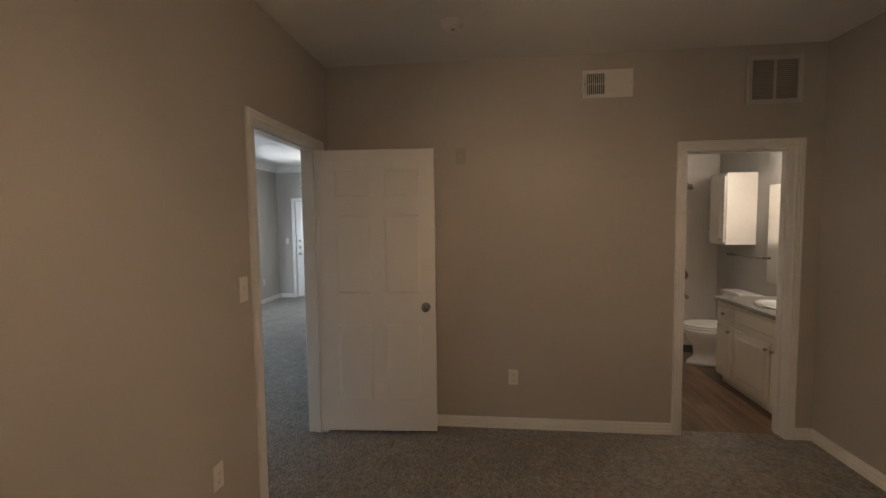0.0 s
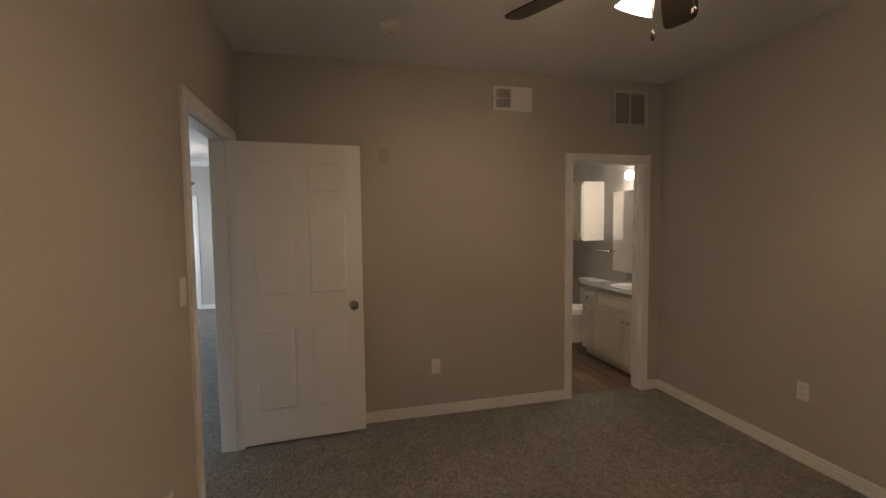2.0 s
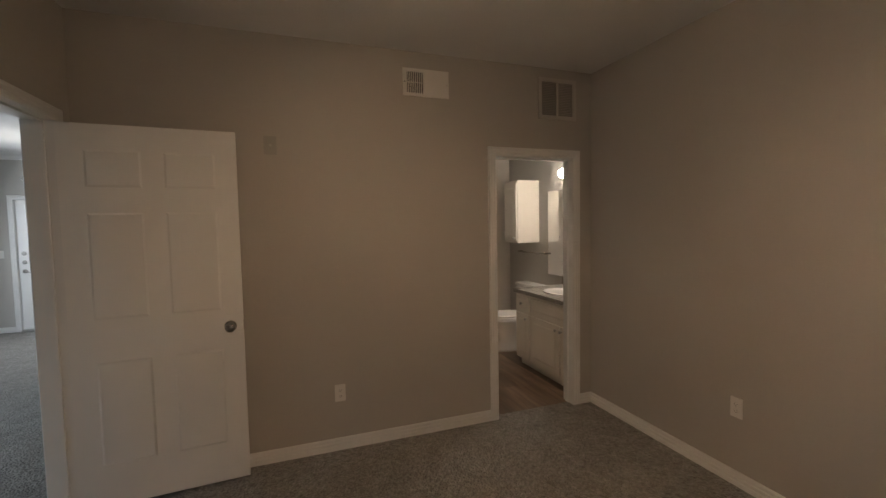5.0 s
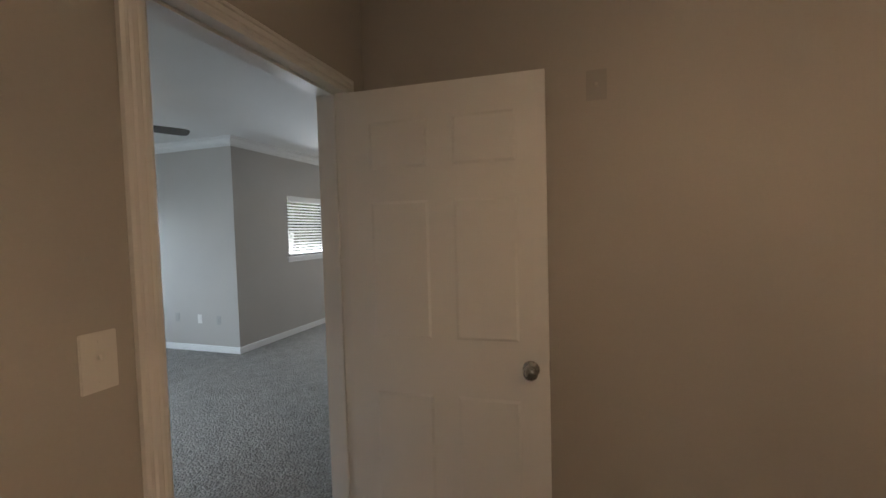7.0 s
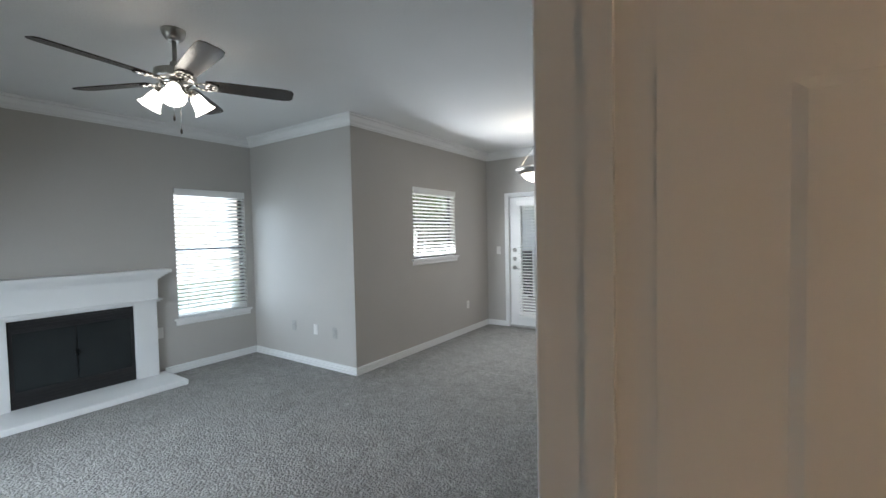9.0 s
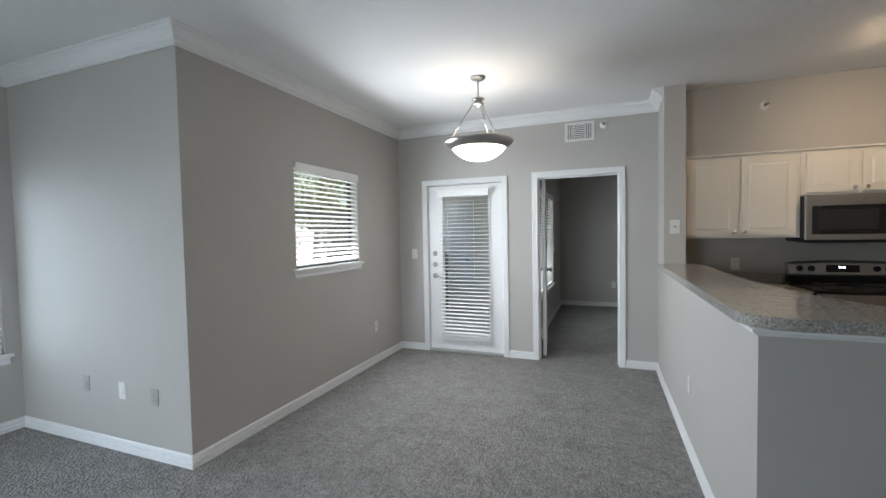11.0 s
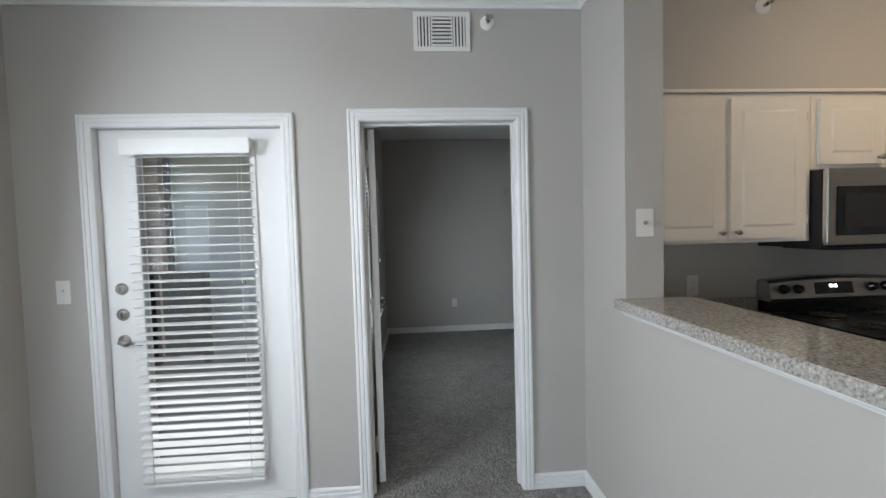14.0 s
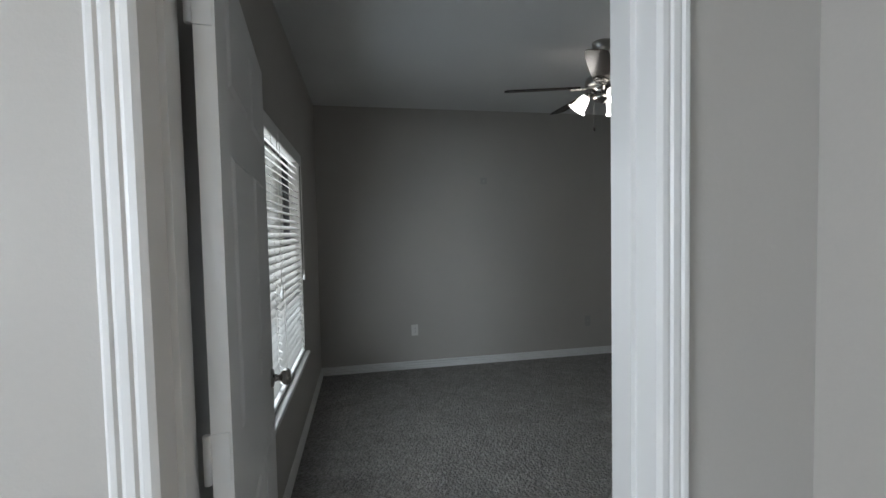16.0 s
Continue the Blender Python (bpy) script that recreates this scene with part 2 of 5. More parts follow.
def boxes(*dims, bevel=0.0, segs=2):
    bm = bmesh.new()
    for d in dims:
        box(bm, *d)
    if bevel:
        bmesh.ops.bevel(bm, geom=list(bm.edges), offset=bevel, segments=segs, affect='EDGES', clamp_overlap=True)
    return bm


def turned(profile, steps=28, bm=None, at=(0, 0, 0), closed=True):
    """A solid of revolution about z from (radius, height) pairs."""
    bm = bm or bmesh.new()
    rings = []
    for r, z in profile:
        rings.append([bm.verts.new((at[0] + max(r, 1e-4) * math.cos(2 * math.pi * k / steps), at[1] + max(r, 1e-4) * math.sin(2 * math.pi * k / steps), at[2] + z)) for k in range(steps)])
    for a, b in zip(rings, rings[1:]):
        for k in range(steps):
            bm.faces.new((a[k], a[(k + 1) % steps], b[(k + 1) % steps], b[k]))
    if closed:
        bm.faces.new(rings[-1])
        bm.faces.new(rings[0][::-1])
    for f in bm.faces:
        f.smooth = len(f.verts) == 4
    return bm


def rod(p0, p1, r, steps=10, bm=None):
    bm = bm or bmesh.new()
    a, b = Vector(p0), Vector(p1)
    q = (b - a).to_track_quat('Z', 'Y')
    rings = []
    for p in (a, b):
        rings.append([bm.verts.new(p + q @ Vector((r * math.cos(2 * math.pi * k / steps), r * math.sin(2 * math.pi * k / steps), 0))) for k in range(steps)])
    for k in range(steps):
        f = bm.faces.new((rings[0][k], rings[0][(k + 1) % steps], rings[1][(k + 1) % steps], rings[1][k]))
        f.smooth = True
    bm.faces.new(rings[0][::-1])
    bm.faces.new(rings[1])
    return bm


def tube(points, r, steps=12, cuts=5):
    """A smooth bent tube through the points."""
    pts = [Vector(p) for p in points]
    ext = [2 * pts[0] - pts[1]] + pts + [2 * pts[-1] - pts[-2]]
    path = []
    for k in range(len(pts) - 1):
        a, b, c, d = ext[k:k + 4]
        for j in range(cuts):
            t = j / cuts
            path.append(0.5 * (2 * b + (c - a) * t + (2 * a - 5 * b + 4 * c - d) * t * t + (3 * b - a - 3 * c + d) * t ** 3))
    path.append(pts[-1])
    bm = bmesh.new()
    rings = []
    for k, p in enumerate(path):
        q = (path[min(k + 1, len(path) - 1)] - path[max(k - 1, 0)]).to_track_quat('Z', 'Y')
        rings.append([bm.verts.new(p + q @ Vector((r * math.cos(2 * math.pi * i / steps), r * math.sin(2 * math.pi * i / steps), 0))) for i in range(steps)])
    for a, b in zip(rings, rings[1:]):
        for i in range(steps):
            f = bm.faces.new((a[i], a[(i + 1) % steps], b[(i + 1) % steps], b[i]))
            f.smooth = True
    bm.faces.new(rings[0][::-1])
    bm.faces.new(rings[-1])
    return bm


def prism(outline, z0, z1, bevel=0.0):
    """An upright prism over a plan outline, counter-clockwise."""
    bm = bmesh.new()
    lo = [bm.verts.new((x, y, z0)) for x, y in outline]
    hi = [bm.verts.new((x, y, z1)) for x, y in outline]
    n = len(outline)
    bm.faces.new(lo[::-1])
    bm.faces.new(hi)
    for k in range(n):
        bm.faces.new((lo[k], lo[(k + 1) % n], hi[(k + 1) % n], hi[k]))
    if bevel:
        bmesh.ops.bevel(bm, geom=list(bm.edges), offset=bevel, segments=2, affect='EDGES', clamp_overlap=True)
    return bm


def finish(bm):
    bmesh.ops.recalc_face_normals(bm, faces=list(bm.faces))
    return bm


def mesh_of(name, bm, material):
    finish(bm)
    me = bpy.data.meshes.new(name)
    bm.to_mesh(me)
    bm.free()
    me.materials.append(material)
    return me


def part(name, bm, material, parent=None, label="", m=None):
    ob = new(name, mesh_of(name, bm, material) if not isinstance(bm, bpy.types.Mesh) else bm)
    if parent:
        ob.parent = parent
    if m:
        ob.matrix_basis = m
    if label:
        ob["label"] = label
    return ob


def thing(name, m, label, category, group=""):
    ob = new(name)
    ob.empty_display_size = 0.1
    ob.matrix_basis = m
    return tagged(ob, label, category, group)


def fixed(name, bm, material, label, category):
    return tagged(part(name, bm, material), label, category, kind="structure")


def slab_with_panels(w, h, thick, xs, zs, both=True, sink=0.007, lift=0.005, rim=0.007, field=0.011):
    """A stile-and-rail slab in x (0..w) and z (0..h), front at y=0, back at y=thick, with a sunk moulding and raised field in each (x, z) panel."""
    bm = bmesh.new()
    gx = sorted({0, w, *[v for p in xs for v in p]})
    gz = sorted({0, h, *[v for p in zs for v in p]})
    for y, turn in ((0, False), (thick, True)):
        v = [[bm.verts.new((x, y, z)) for x in gx] for z in gz]
        cells = []
        for i in range(len(gz) - 1):
            for j in range(len(gx) - 1):
                q = [v[i][j], v[i][j + 1], v[i + 1][j + 1], v[i + 1][j]]
                f = bm.faces.new(q[::-1] if turn else q)
                if (gx[j], gx[j + 1]) in xs and (gz[i], gz[i + 1]) in zs:
                    cells.append(f)
        if y == 0 or both:
            bmesh.ops.inset_individual(bm, faces=cells, thickness=rim, depth=-sink, use_even_offset=True)
            bmesh.ops.inset_individual(bm, faces=cells, thickness=0.004, depth=0, use_even_offset=True)
            bmesh.ops.inset_individual(bm, faces=cells, thickness=field, depth=lift, use_even_offset=True)
        if y == 0:
            first = v
    n, k = len(gz), len(gx)
    for i in range(n - 1):
        bm.faces.new((first[i][0], first[i + 1][0], v[i + 1][0], v[i][0]))
        bm.faces.new((first[i][k - 1], v[i][k - 1], v[i + 1][k - 1], first[i + 1][k - 1]))
    for j in range(k - 1):
        bm.faces.new((first[0][j], v[0][j], v[0][j + 1], first[0][j + 1]))
        bm.faces.new((first[n - 1][j], first[n - 1][j + 1], v[n - 1][j + 1], v[n - 1][j]))
    return bm


def strip(profile, p0, p1, out, m0=0, m1=0):
    """A moulding: the profile (distance from the wall, height) drawn along the wall from p0 to p1; out is the wall's outward normal.
    m0, m1: how far the mitre lengthens each end per metre of projection."""
    bm = bmesh.new()
    a, b, o = Vector((*p0, 0)), Vector((*p1, 0)), Vector((*out, 0))
    d = (b - a).normalized()
    rings = [[bm.verts.new(p + o * q + d * (q * s) + Vector((0, 0, z))) for q, z in profile] for p, s in ((a, -m0), (b, m1))]
    n = len(profile)
    for k in range(n):
        bm.faces.new((rings[0][k], rings[0][(k + 1) % n], rings[1][(k + 1) % n], rings[1][k]))
    bm.faces.new(rings[0][::-1])
    bm.faces.new(rings[1])
    return bm

# ---- structure ----
CEILING = 2.69


def wall(name, axis, p0, p1, a0, a1, holes=(), z0=0.0, z1=CEILING, material=PAINT, label="smooth greige painted interior wall"):
    """A wall with thickness p0..p1 across the axis ('x': it stands at x) and a0..a1 along it; holes are (from, to, bottom, top)."""
    bm = bmesh.new()
    cuts = []
    pos = a0
    for h0, h1, b, t in sorted(holes):
        cuts.append((pos, h0, z0, z1))
        if b > z0:
            cuts.append((h0, h1, z0, b))
        cuts.append((h0, h1, t, z1))
        pos = h1
    cuts.append((pos, a1, z0, z1))
    for c0, c1, b, t in cuts:
        if c1 - c0 > 1e-4 and t - b > 1e-4:
            box(bm, *((p0, p1, c0, c1) if axis == 'x' else (c0, c1, p0, p1)), b, t)
    bmesh.ops.remove_doubles(bm, verts=list(bm.verts), dist=1e-5)
    return fixed(name, bm, material, label, "wall")


wall("wall_bedroom_west", 'x', -0.80, -0.68, -0.62, 3.30, [(2.260, 3.132, 0, 2.072)])
wall("wall_bedroom_north", 'y', 3.30, 3.42, -0.80, 3.40, [(1.864, 2.568, 0, 2.018)])
wall("wall_bedroom_east", 'x', 2.74, 2.86, -0.62, 3.30)
wall("wall_bedroom_south", 'y', -0.74, -0.62, -0.80, 2.86, [(0.55, 2.15, 0.585, 2.02)])
wall("wall_living_west", 'x', -5.76, -5.64, 1.88, 5.83, [(4.80, 5.61, 0.585, 2.02)])
wall("wall_living_south", 'y', 1.88, 2.00, -5.64, -0.80, [(-4.40, -2.80, 0.585, 2.02)])
wall("wall_nook", 'y', 5.71, 5.83, -5.64, -3.84)
wall("wall_dining_west", 'x', -3.96, -3.84, 5.83, 8.60, [(6.71, 7.66, 1.15, 2.045)])
wall("wall_living_north", 'y', 8.60, 8.72, -3.96, -0.80, [(-3.47, -2.53, 0, 2.005), (-2.152, -1.313, 0, 2.022)])
wall("wall_pier", 'x', -0.96, -0.787, 8.145, 8.60)
wall("wall_kitchen_north", 'y', 8.68, 8.80, -0.80, 3.40)
wall("wall_kitchen_return", 'x', -0.80, -0.787, 8.60, 8.68)
wall("wall_soffit", 'y', 8.34, 8.68, -0.787, 3.00, z0=2.068)
wall("wall_kitchen_east", 'x', 3.00, 3.12, 5.83, 8.68)
wall("wall_kitchen_south", 'y', 5.60, 5.69, 1.30, 3.12)
wall("wall_hall_east", 'x', 1.18, 1.30, 3.42, 5.69)
wall("wall_bath_east", 'x', 3.25, 3.40, 3.42, 5.60)
wall("wall_bath_north", 'y', 5.60, 5.69, 3.12, 3.40)
fixed("wall_bar", prism([(-0.928, 5.69), (1.18, 5.69), (1.18, 5.81), (-0.81, 5.81), (-0.84, 8.145), (-0.962, 8.145)], 0, 1.045), PAINT, "smooth greige painted half wall below the bar", "wall")
wall("wall_second_bedroom_west", 'x', -2.40, -2.28, 8.72, 12.41, [(9.43, 11.15, 0.56, 2.00)])
wall("wall_second_bedroom_north", 'y', 12.29, 12.41, -2.28, 1.92)
wall("wall_second_bedroom_east", 'x', 1.80, 1.92, 8.80, 12.29)

for nm, dims in (("floor_bedroom", (-5.76, 3.40, -0.74, 3.42)), ("floor_living", (-5.76, 1.30, 3.42, 5.83)), ("floor_dining", (-3.96, -0.80, 5.83, 8.80)), ("floor_second_bedroom", (-2.42, 1.92, 8.80, 12.41))):
    fixed(nm, boxes((*dims, -0.12, 0.0)), CARPET, "grey-brown cut-pile wall-to-wall carpet", "carpet")
fixed("floor_kitchen", boxes((-0.80, 3.40, 5.83, 8.80, -0.12, -0.002)), VINYL, "brown wood-look vinyl kitchen floor", "floor")
fixed("floor_bath_base", boxes((1.30, 3.40, 3.42, 5.83, -0.12, -0.006)), DARK, "dark underlay below the bathroom planks", "floor")
bm = boxes((-5.76, 3.40, -0.74, 5.83, CEILING, CEILING + 0.1), (-3.96, 3.40, 5.83, 8.80, CEILING, CEILING + 0.1), (-2.42, 1.92, 8.80, 12.41, CEILING, CEILING + 0.1))
fixed("ceiling_bath", boxes((1.30, 3.28, 3.42, 5.60, 2.40, 2.46)), CEIL, "white lightly textured lower bathroom ceiling", "ceiling")
fixed("ceiling", bm, CEIL, "white lightly textured plaster ceiling", "ceiling")

# baseboards: three-flute colonial profile
BASE = [(0, 0), (0.016, 0), (0.016, 0.024), (0.009, 0.028), (0.009, 0.032), (0.015, 0.036), (0.015, 0.050), (0.008, 0.054), (0.008, 0.058), (0.013, 0.062), (0.012, 0.074), (0.004, 0.081), (0, 0.081)]
for p0, p1, out, m0, m1 in (
        ((-0.68, -0.62), (-0.68, 2.206), (1, 0), -1, 0),
        ((-0.68, 3.30), (1.81, 3.30), (0, -1), -1, 0), ((2.622, 3.30), (2.74, 3.30), (0, -1), 0, -1),
        ((2.74, -0.62), (2.74, 3.30), (-1, 0), 0, -1),
        ((-5.64, 2.0), (-5.64, 3.165), (1, 0), -1, 0), ((-5.64, 4.645), (-5.64, 5.71), (1, 0), 0, -1),
        ((-5.64, 5.71), (-3.84, 5.71), (0, -1), -1, 1),
        ((-3.84, 5.71), (-3.84, 8.60), (1, 0), 1, -1),
        ((-3.84, 8.60), (-3.522, 8.60), (0, -1), -1, 0), ((-2.478, 8.60), (-2.206, 8.60), (0, -1), 0, 0), ((-1.259, 8.60), (-0.96, 8.60), (0, -1), 0, -1),
        ((-0.928, 5.69), (-0.962, 8.145), (-1, 0), 1, 0), ((-0.962, 8.145), (-0.962, 8.60), (-1, 0), 0, -1), ((-0.928, 5.69), (1.18, 5.69), (0, -1), 1, -1),
        ((-2.28, 8.72), (-2.28, 12.29), (1, 0), 0, -1), ((-2.28, 12.29), (1.80, 12.29), (0, -1), -1, -1), ((1.80, 8.80), (1.80, 12.29), (-1, 0), 0, -1)):
    fixed("baseboard", strip(BASE, p0, p1, out, m0, m1), TRIM, "white fluted wooden baseboard along the wall", "baseboard")

# crown moulding in the living room
CR = [(0, -0.105), (0.012, -0.105), (0.014, -0.090), (0.030, -0.080), (0.040, -0.058), (0.062, -0.038), (0.078, -0.028), (0.080, -0.014), (0.095, -0.010), (0.095, 0), (0, 0)]
CROWN = [(q, CEILING + z) for q, z in CR]
for p0, p1, out, m0, m1 in (
        ((-5.64, 2.0), (-5.64, 5.71), (1, 0), -1, -1), ((-5.64, 5.71), (-3.84, 5.71), (0, -1), -1, 1), ((-3.84, 5.71), (-3.84, 8.60), (1, 0), 1, -1),
        ((-3.84, 8.60), (-0.96, 8.60), (0, -1), -1, -1), ((-0.96, 8.145), (-0.96, 8.60), (-1, 0), 0, -1)):
    fixed("crown_moulding", strip(CROWN, p0, p1, out, m0, m1), TRIM, "white stepped crown moulding below the ceiling", "moulding")

# ---- doorways: jambs, stops and fluted casings ----
CAS = [(0, 0), (0.014, 0), (0.019, 0.006), (0.019, 0.014), (0.015, 0.018), (0.018, 0.024), (0.018, 0.036), (0.014, 0.040), (0.016, 0.046), (0.016, 0.056), (0.010, 0.065), (0, 0.065)]


def casing(parent, w, h, m=None):
    """Mitred casing round an opening 0..w, 0..h, on the face y=0, standing proud towards -y. The profile runs from the outer edge inwards."""
    c = 0.065
    for name, ends in (("casing_side", ((-c, 0, h + c), (0, 0, h))), ("casing_side", ((w + c, 0, h + c), (w, 0, h)))):
        bm = bmesh.new()
        xo, zo = ends[0][0], ends[0][2]
        s = 1 if ends[1][0] > xo else -1
        lo = [bm.verts.new((xo + s * q, -p, 0)) for p, q in CAS]
        hi = [bm.verts.new((xo + s * q, -p, zo - q)) for p, q in CAS]
        n = len(CAS)
        for k in range(n):
            bm.faces.new((lo[k], lo[(k + 1) % n], hi[(k + 1) % n], hi[k]))
        bm.faces.new(lo)
        bm.faces.new(hi)
        part(name, bm, TRIM, parent, m=m)
    bm = bmesh.new()
    a = [bm.verts.new((-c + q, -p, h + c - q)) for p, q in CAS]
    b = [bm.verts.new((w + c - q, -p, h + c - q)) for p, q in CAS]
    n = len(CAS)
    for k in range(n):
        bm.faces.new((a[k], a[(k + 1) % n], b[(k + 1) % n], b[k]))
    bm.faces.new(a)
    bm.faces.new(b)
    part("casing_head", bm, TRIM, parent, m=m)


def doorway(name, m, w, h, depth, label, stop_at=0.045, back=True):
    """Door frame: opening 0..w by 0..h in local x and z, wall from y=0 to y=depth; casing on the y=0 face and on the far face."""
    d = thing(name, m, label, "door frame")
    d["kind"] = "structure"
    t = 0.0115
    part("jamb_side", boxes((-t, 0, 0, depth, 0, h + t)), TRIM, d)
    part("jamb_side", boxes((w, w + t, 0, depth, 0, h + t)), TRIM, d)
    part("jamb_head", boxes((0, w, 0, depth, h, h + t)), TRIM, d)
    s = stop_at
    part("door_stop", boxes((0, 0.011, s, s + 0.032, 0, h - 0.011), (w - 0.011, w, s, s + 0.032, 0, h - 0.011), (0, w, s, s + 0.032, h - 0.011, h)), TRIM, d)
    casing(d, w, h)
    if back:
        casing(d, w, h, pose(w, depth, 0, 0, 0, 180))
    return d


doorway("door_frame_bedroom", pose(-0.68, 2.272, 0, 0, 0, 90), 0.848, 2.06, 0.12, "white fluted door frame between bedroom and living room", 0.038)
doorway("door_frame_bath", pose(1.8755, 3.30, 0), 0.681, 2.006, 0.12, "white fluted door frame of the bathroom", 0.05, back=False)
doorway("door_frame_second_bedroom", pose(-2.1405, 8.60, 0), 0.816, 2.010, 0.12, "white fluted door frame of the second bedroom", 0.048)
doorway("door_frame_patio", pose(-3.4585, 8.60, 0), 0.917, 1.993, 0.12, "white fluted frame of the patio door", 0.076, back=False)


def door_knob(parent, x, z, y, side):
    """Round satin knob on a rose; side -1 stands out towards -y."""
    prof = [(0.032, 0), (0.033, 0.004), (0.030, 0.008), (0.013, 0.011), (0.011, 0.026), (0.017, 0.032), (0.026, 0.040), (0.029, 0.050), (0.027, 0.058), (0.019, 0.064), (0.006, 0.066)]
    part("knob", turned(prof, 28), CHROME, parent, "satin chrome round knob", pose(x, y, z, 90 if side < 0 else -90))


def hinge(parent, z, h=0.09):
    bm = rod((-0.003, 0.041, z), (-0.003, 0.041, z + h), 0.0065, 10)
    box(bm, -0.003, -0.0005, 0.004, 0.037, z, z + h)
    part("hinge", bm, TRIM, parent)


def panel_door(name, m, w, h, label):
    """Moulded six-panel door leaf, hinged at local x=0, front face y=0."""
    d = thing(name, m, label, "door")
    a, b = 0.105, 0.36
    c, e = w - 0.36, w - 0.105
    xs = [(a, b), (c, e)]
    zs = [(0.225, 0.790), (1.012, 1.580), (1.705, 1.905)]
    part("leaf", slab_with_panels(w, h, 0.035, xs, zs), DOORP, d)
    door_knob(d, w - 0.068, 0.915, 0.0, -1)
    door_knob(d, w - 0.068, 0.915, 0.035, 1)
    part("latch_plate", boxes((w - 0.001, w + 0.0015, 0.006, 0.029, 0.885, 0.945)), CHROME, d)
    for z in (0.18, 0.97, 1.78):
        hinge(d, z)
    return d


panel_door("bedroom_door", pose(-0.676, 3.116, 0.020, 0, 0, 3.3), 0.815, 2.034, "open white six-panel door with a satin chrome knob")
# hinged on the west jamb, swung into the second bedroom
panel_door("second_bedroom_door", pose(-2.124, 8.727, 0.015, 0, 0, 96.5) @ pose(0, -0.042, 0), 0.806, 1.985, "open white six-panel door against the bedroom wall")

# ---- windows and blinds ----
SLAT_ME = {}


def slat_mesh(width, deep=0.050):
    key = round(width, 3)
    if key not in SLAT_ME:
        bm = bmesh.new()
        t = 0.0028
        n = 4
        up = []
        for k in range(n + 1):
            y = -deep / 2 + deep * k / n
            z = 0.0028 * (1 - (2 * y / deep) ** 2)
            up.append((y, z))
        ring = up + [(y, z - t) for y, z in up[::-1]]
        a = [bm.verts.new((0, y, z)) for y, z in ring]
        b = [bm.verts.new((width, y, z)) for y, z in ring]
        m = len(ring)
        for k in range(m):
            bm.faces.new((a[k], a[(k + 1) % m], b[(k + 1) % m], b[k]))
        bm.faces.new(a)
        bm.faces.new(b)
        SLAT_ME[key] = mesh_of("slat", bm, SLAT)
    return SLAT_ME[key]


def blind(m, w, h, tilt, pitch, label, bunch=0, valance=0.06, cords=(0.12, 0.88), wand=True):
    """Slatted blind, hanging from local z=0 down to -h, 0..w wide, room side towards -y. The lowest slats rest in a stack."""
    d = thing("window_blind", m, label, "blind", "white slatted blinds")
    part("headrail", boxes((0, w, -0.028, 0.028, -0.045, 0), bevel=0.002), SLAT, d)
    if valance:
        part("valance", boxes((-0.008, w + 0.008, -0.042, -0.030, -valance - 0.012, 0.004), bevel=0.003), SLAT, d)
    z = -0.045 - pitch * 0.8
    low = -h + 0.026 + bunch * 0.009
    k = 0
    rnd = random.Random(int(w * 1000))
    while z > low:
        part("slat", slat_mesh(w), None, d, m=pose(0, rnd.uniform(-.001, .001), z + rnd.uniform(-.001, .001), tilt + rnd.uniform(-2.0, 2.0), rnd.uniform(-.12, .12), 0))
        z -= pitch
        k += 1
    for j in range(bunch):
        part("slat", slat_mesh(w), None, d, m=pose(0, rnd.uniform(-.002, .002), -h + 0.030 + j * 0.009, tilt * 0.2 + rnd.uniform(-1.5, 1.5)))
    part("bottom_rail", boxes((0, w, -0.025, 0.025, -h, -h + 0.018), bevel=0.003), SLAT, d)
    for f in cords:
        part("ladder_cord", rod((w * f, -0.027, -0.03), (w * f, -0.027, -h + 0.01), 0.0013, 6), CORD, d)
        part("ladder_cord", rod((w * f, 0.027, -0.03), (w * f, 0.027, -h + 0.01), 0.0013, 6), CORD, d)
    if wand:
        part("lift_cord", rod((w * 0.93, -0.046, -0.05), (w * 0.93, -0.046, -min(h * 0.62, 0.85)), 0.0016, 6), CORD, d)
        part("cord_tassel", turned([(0.003, 0), (0.008, -0.012), (0.009, -0.03), (0.005, -0.04)], 12, at=(w * 0.93, -0.046, -min(h * 0.62, 0.85))), SLAT, d)
    return d


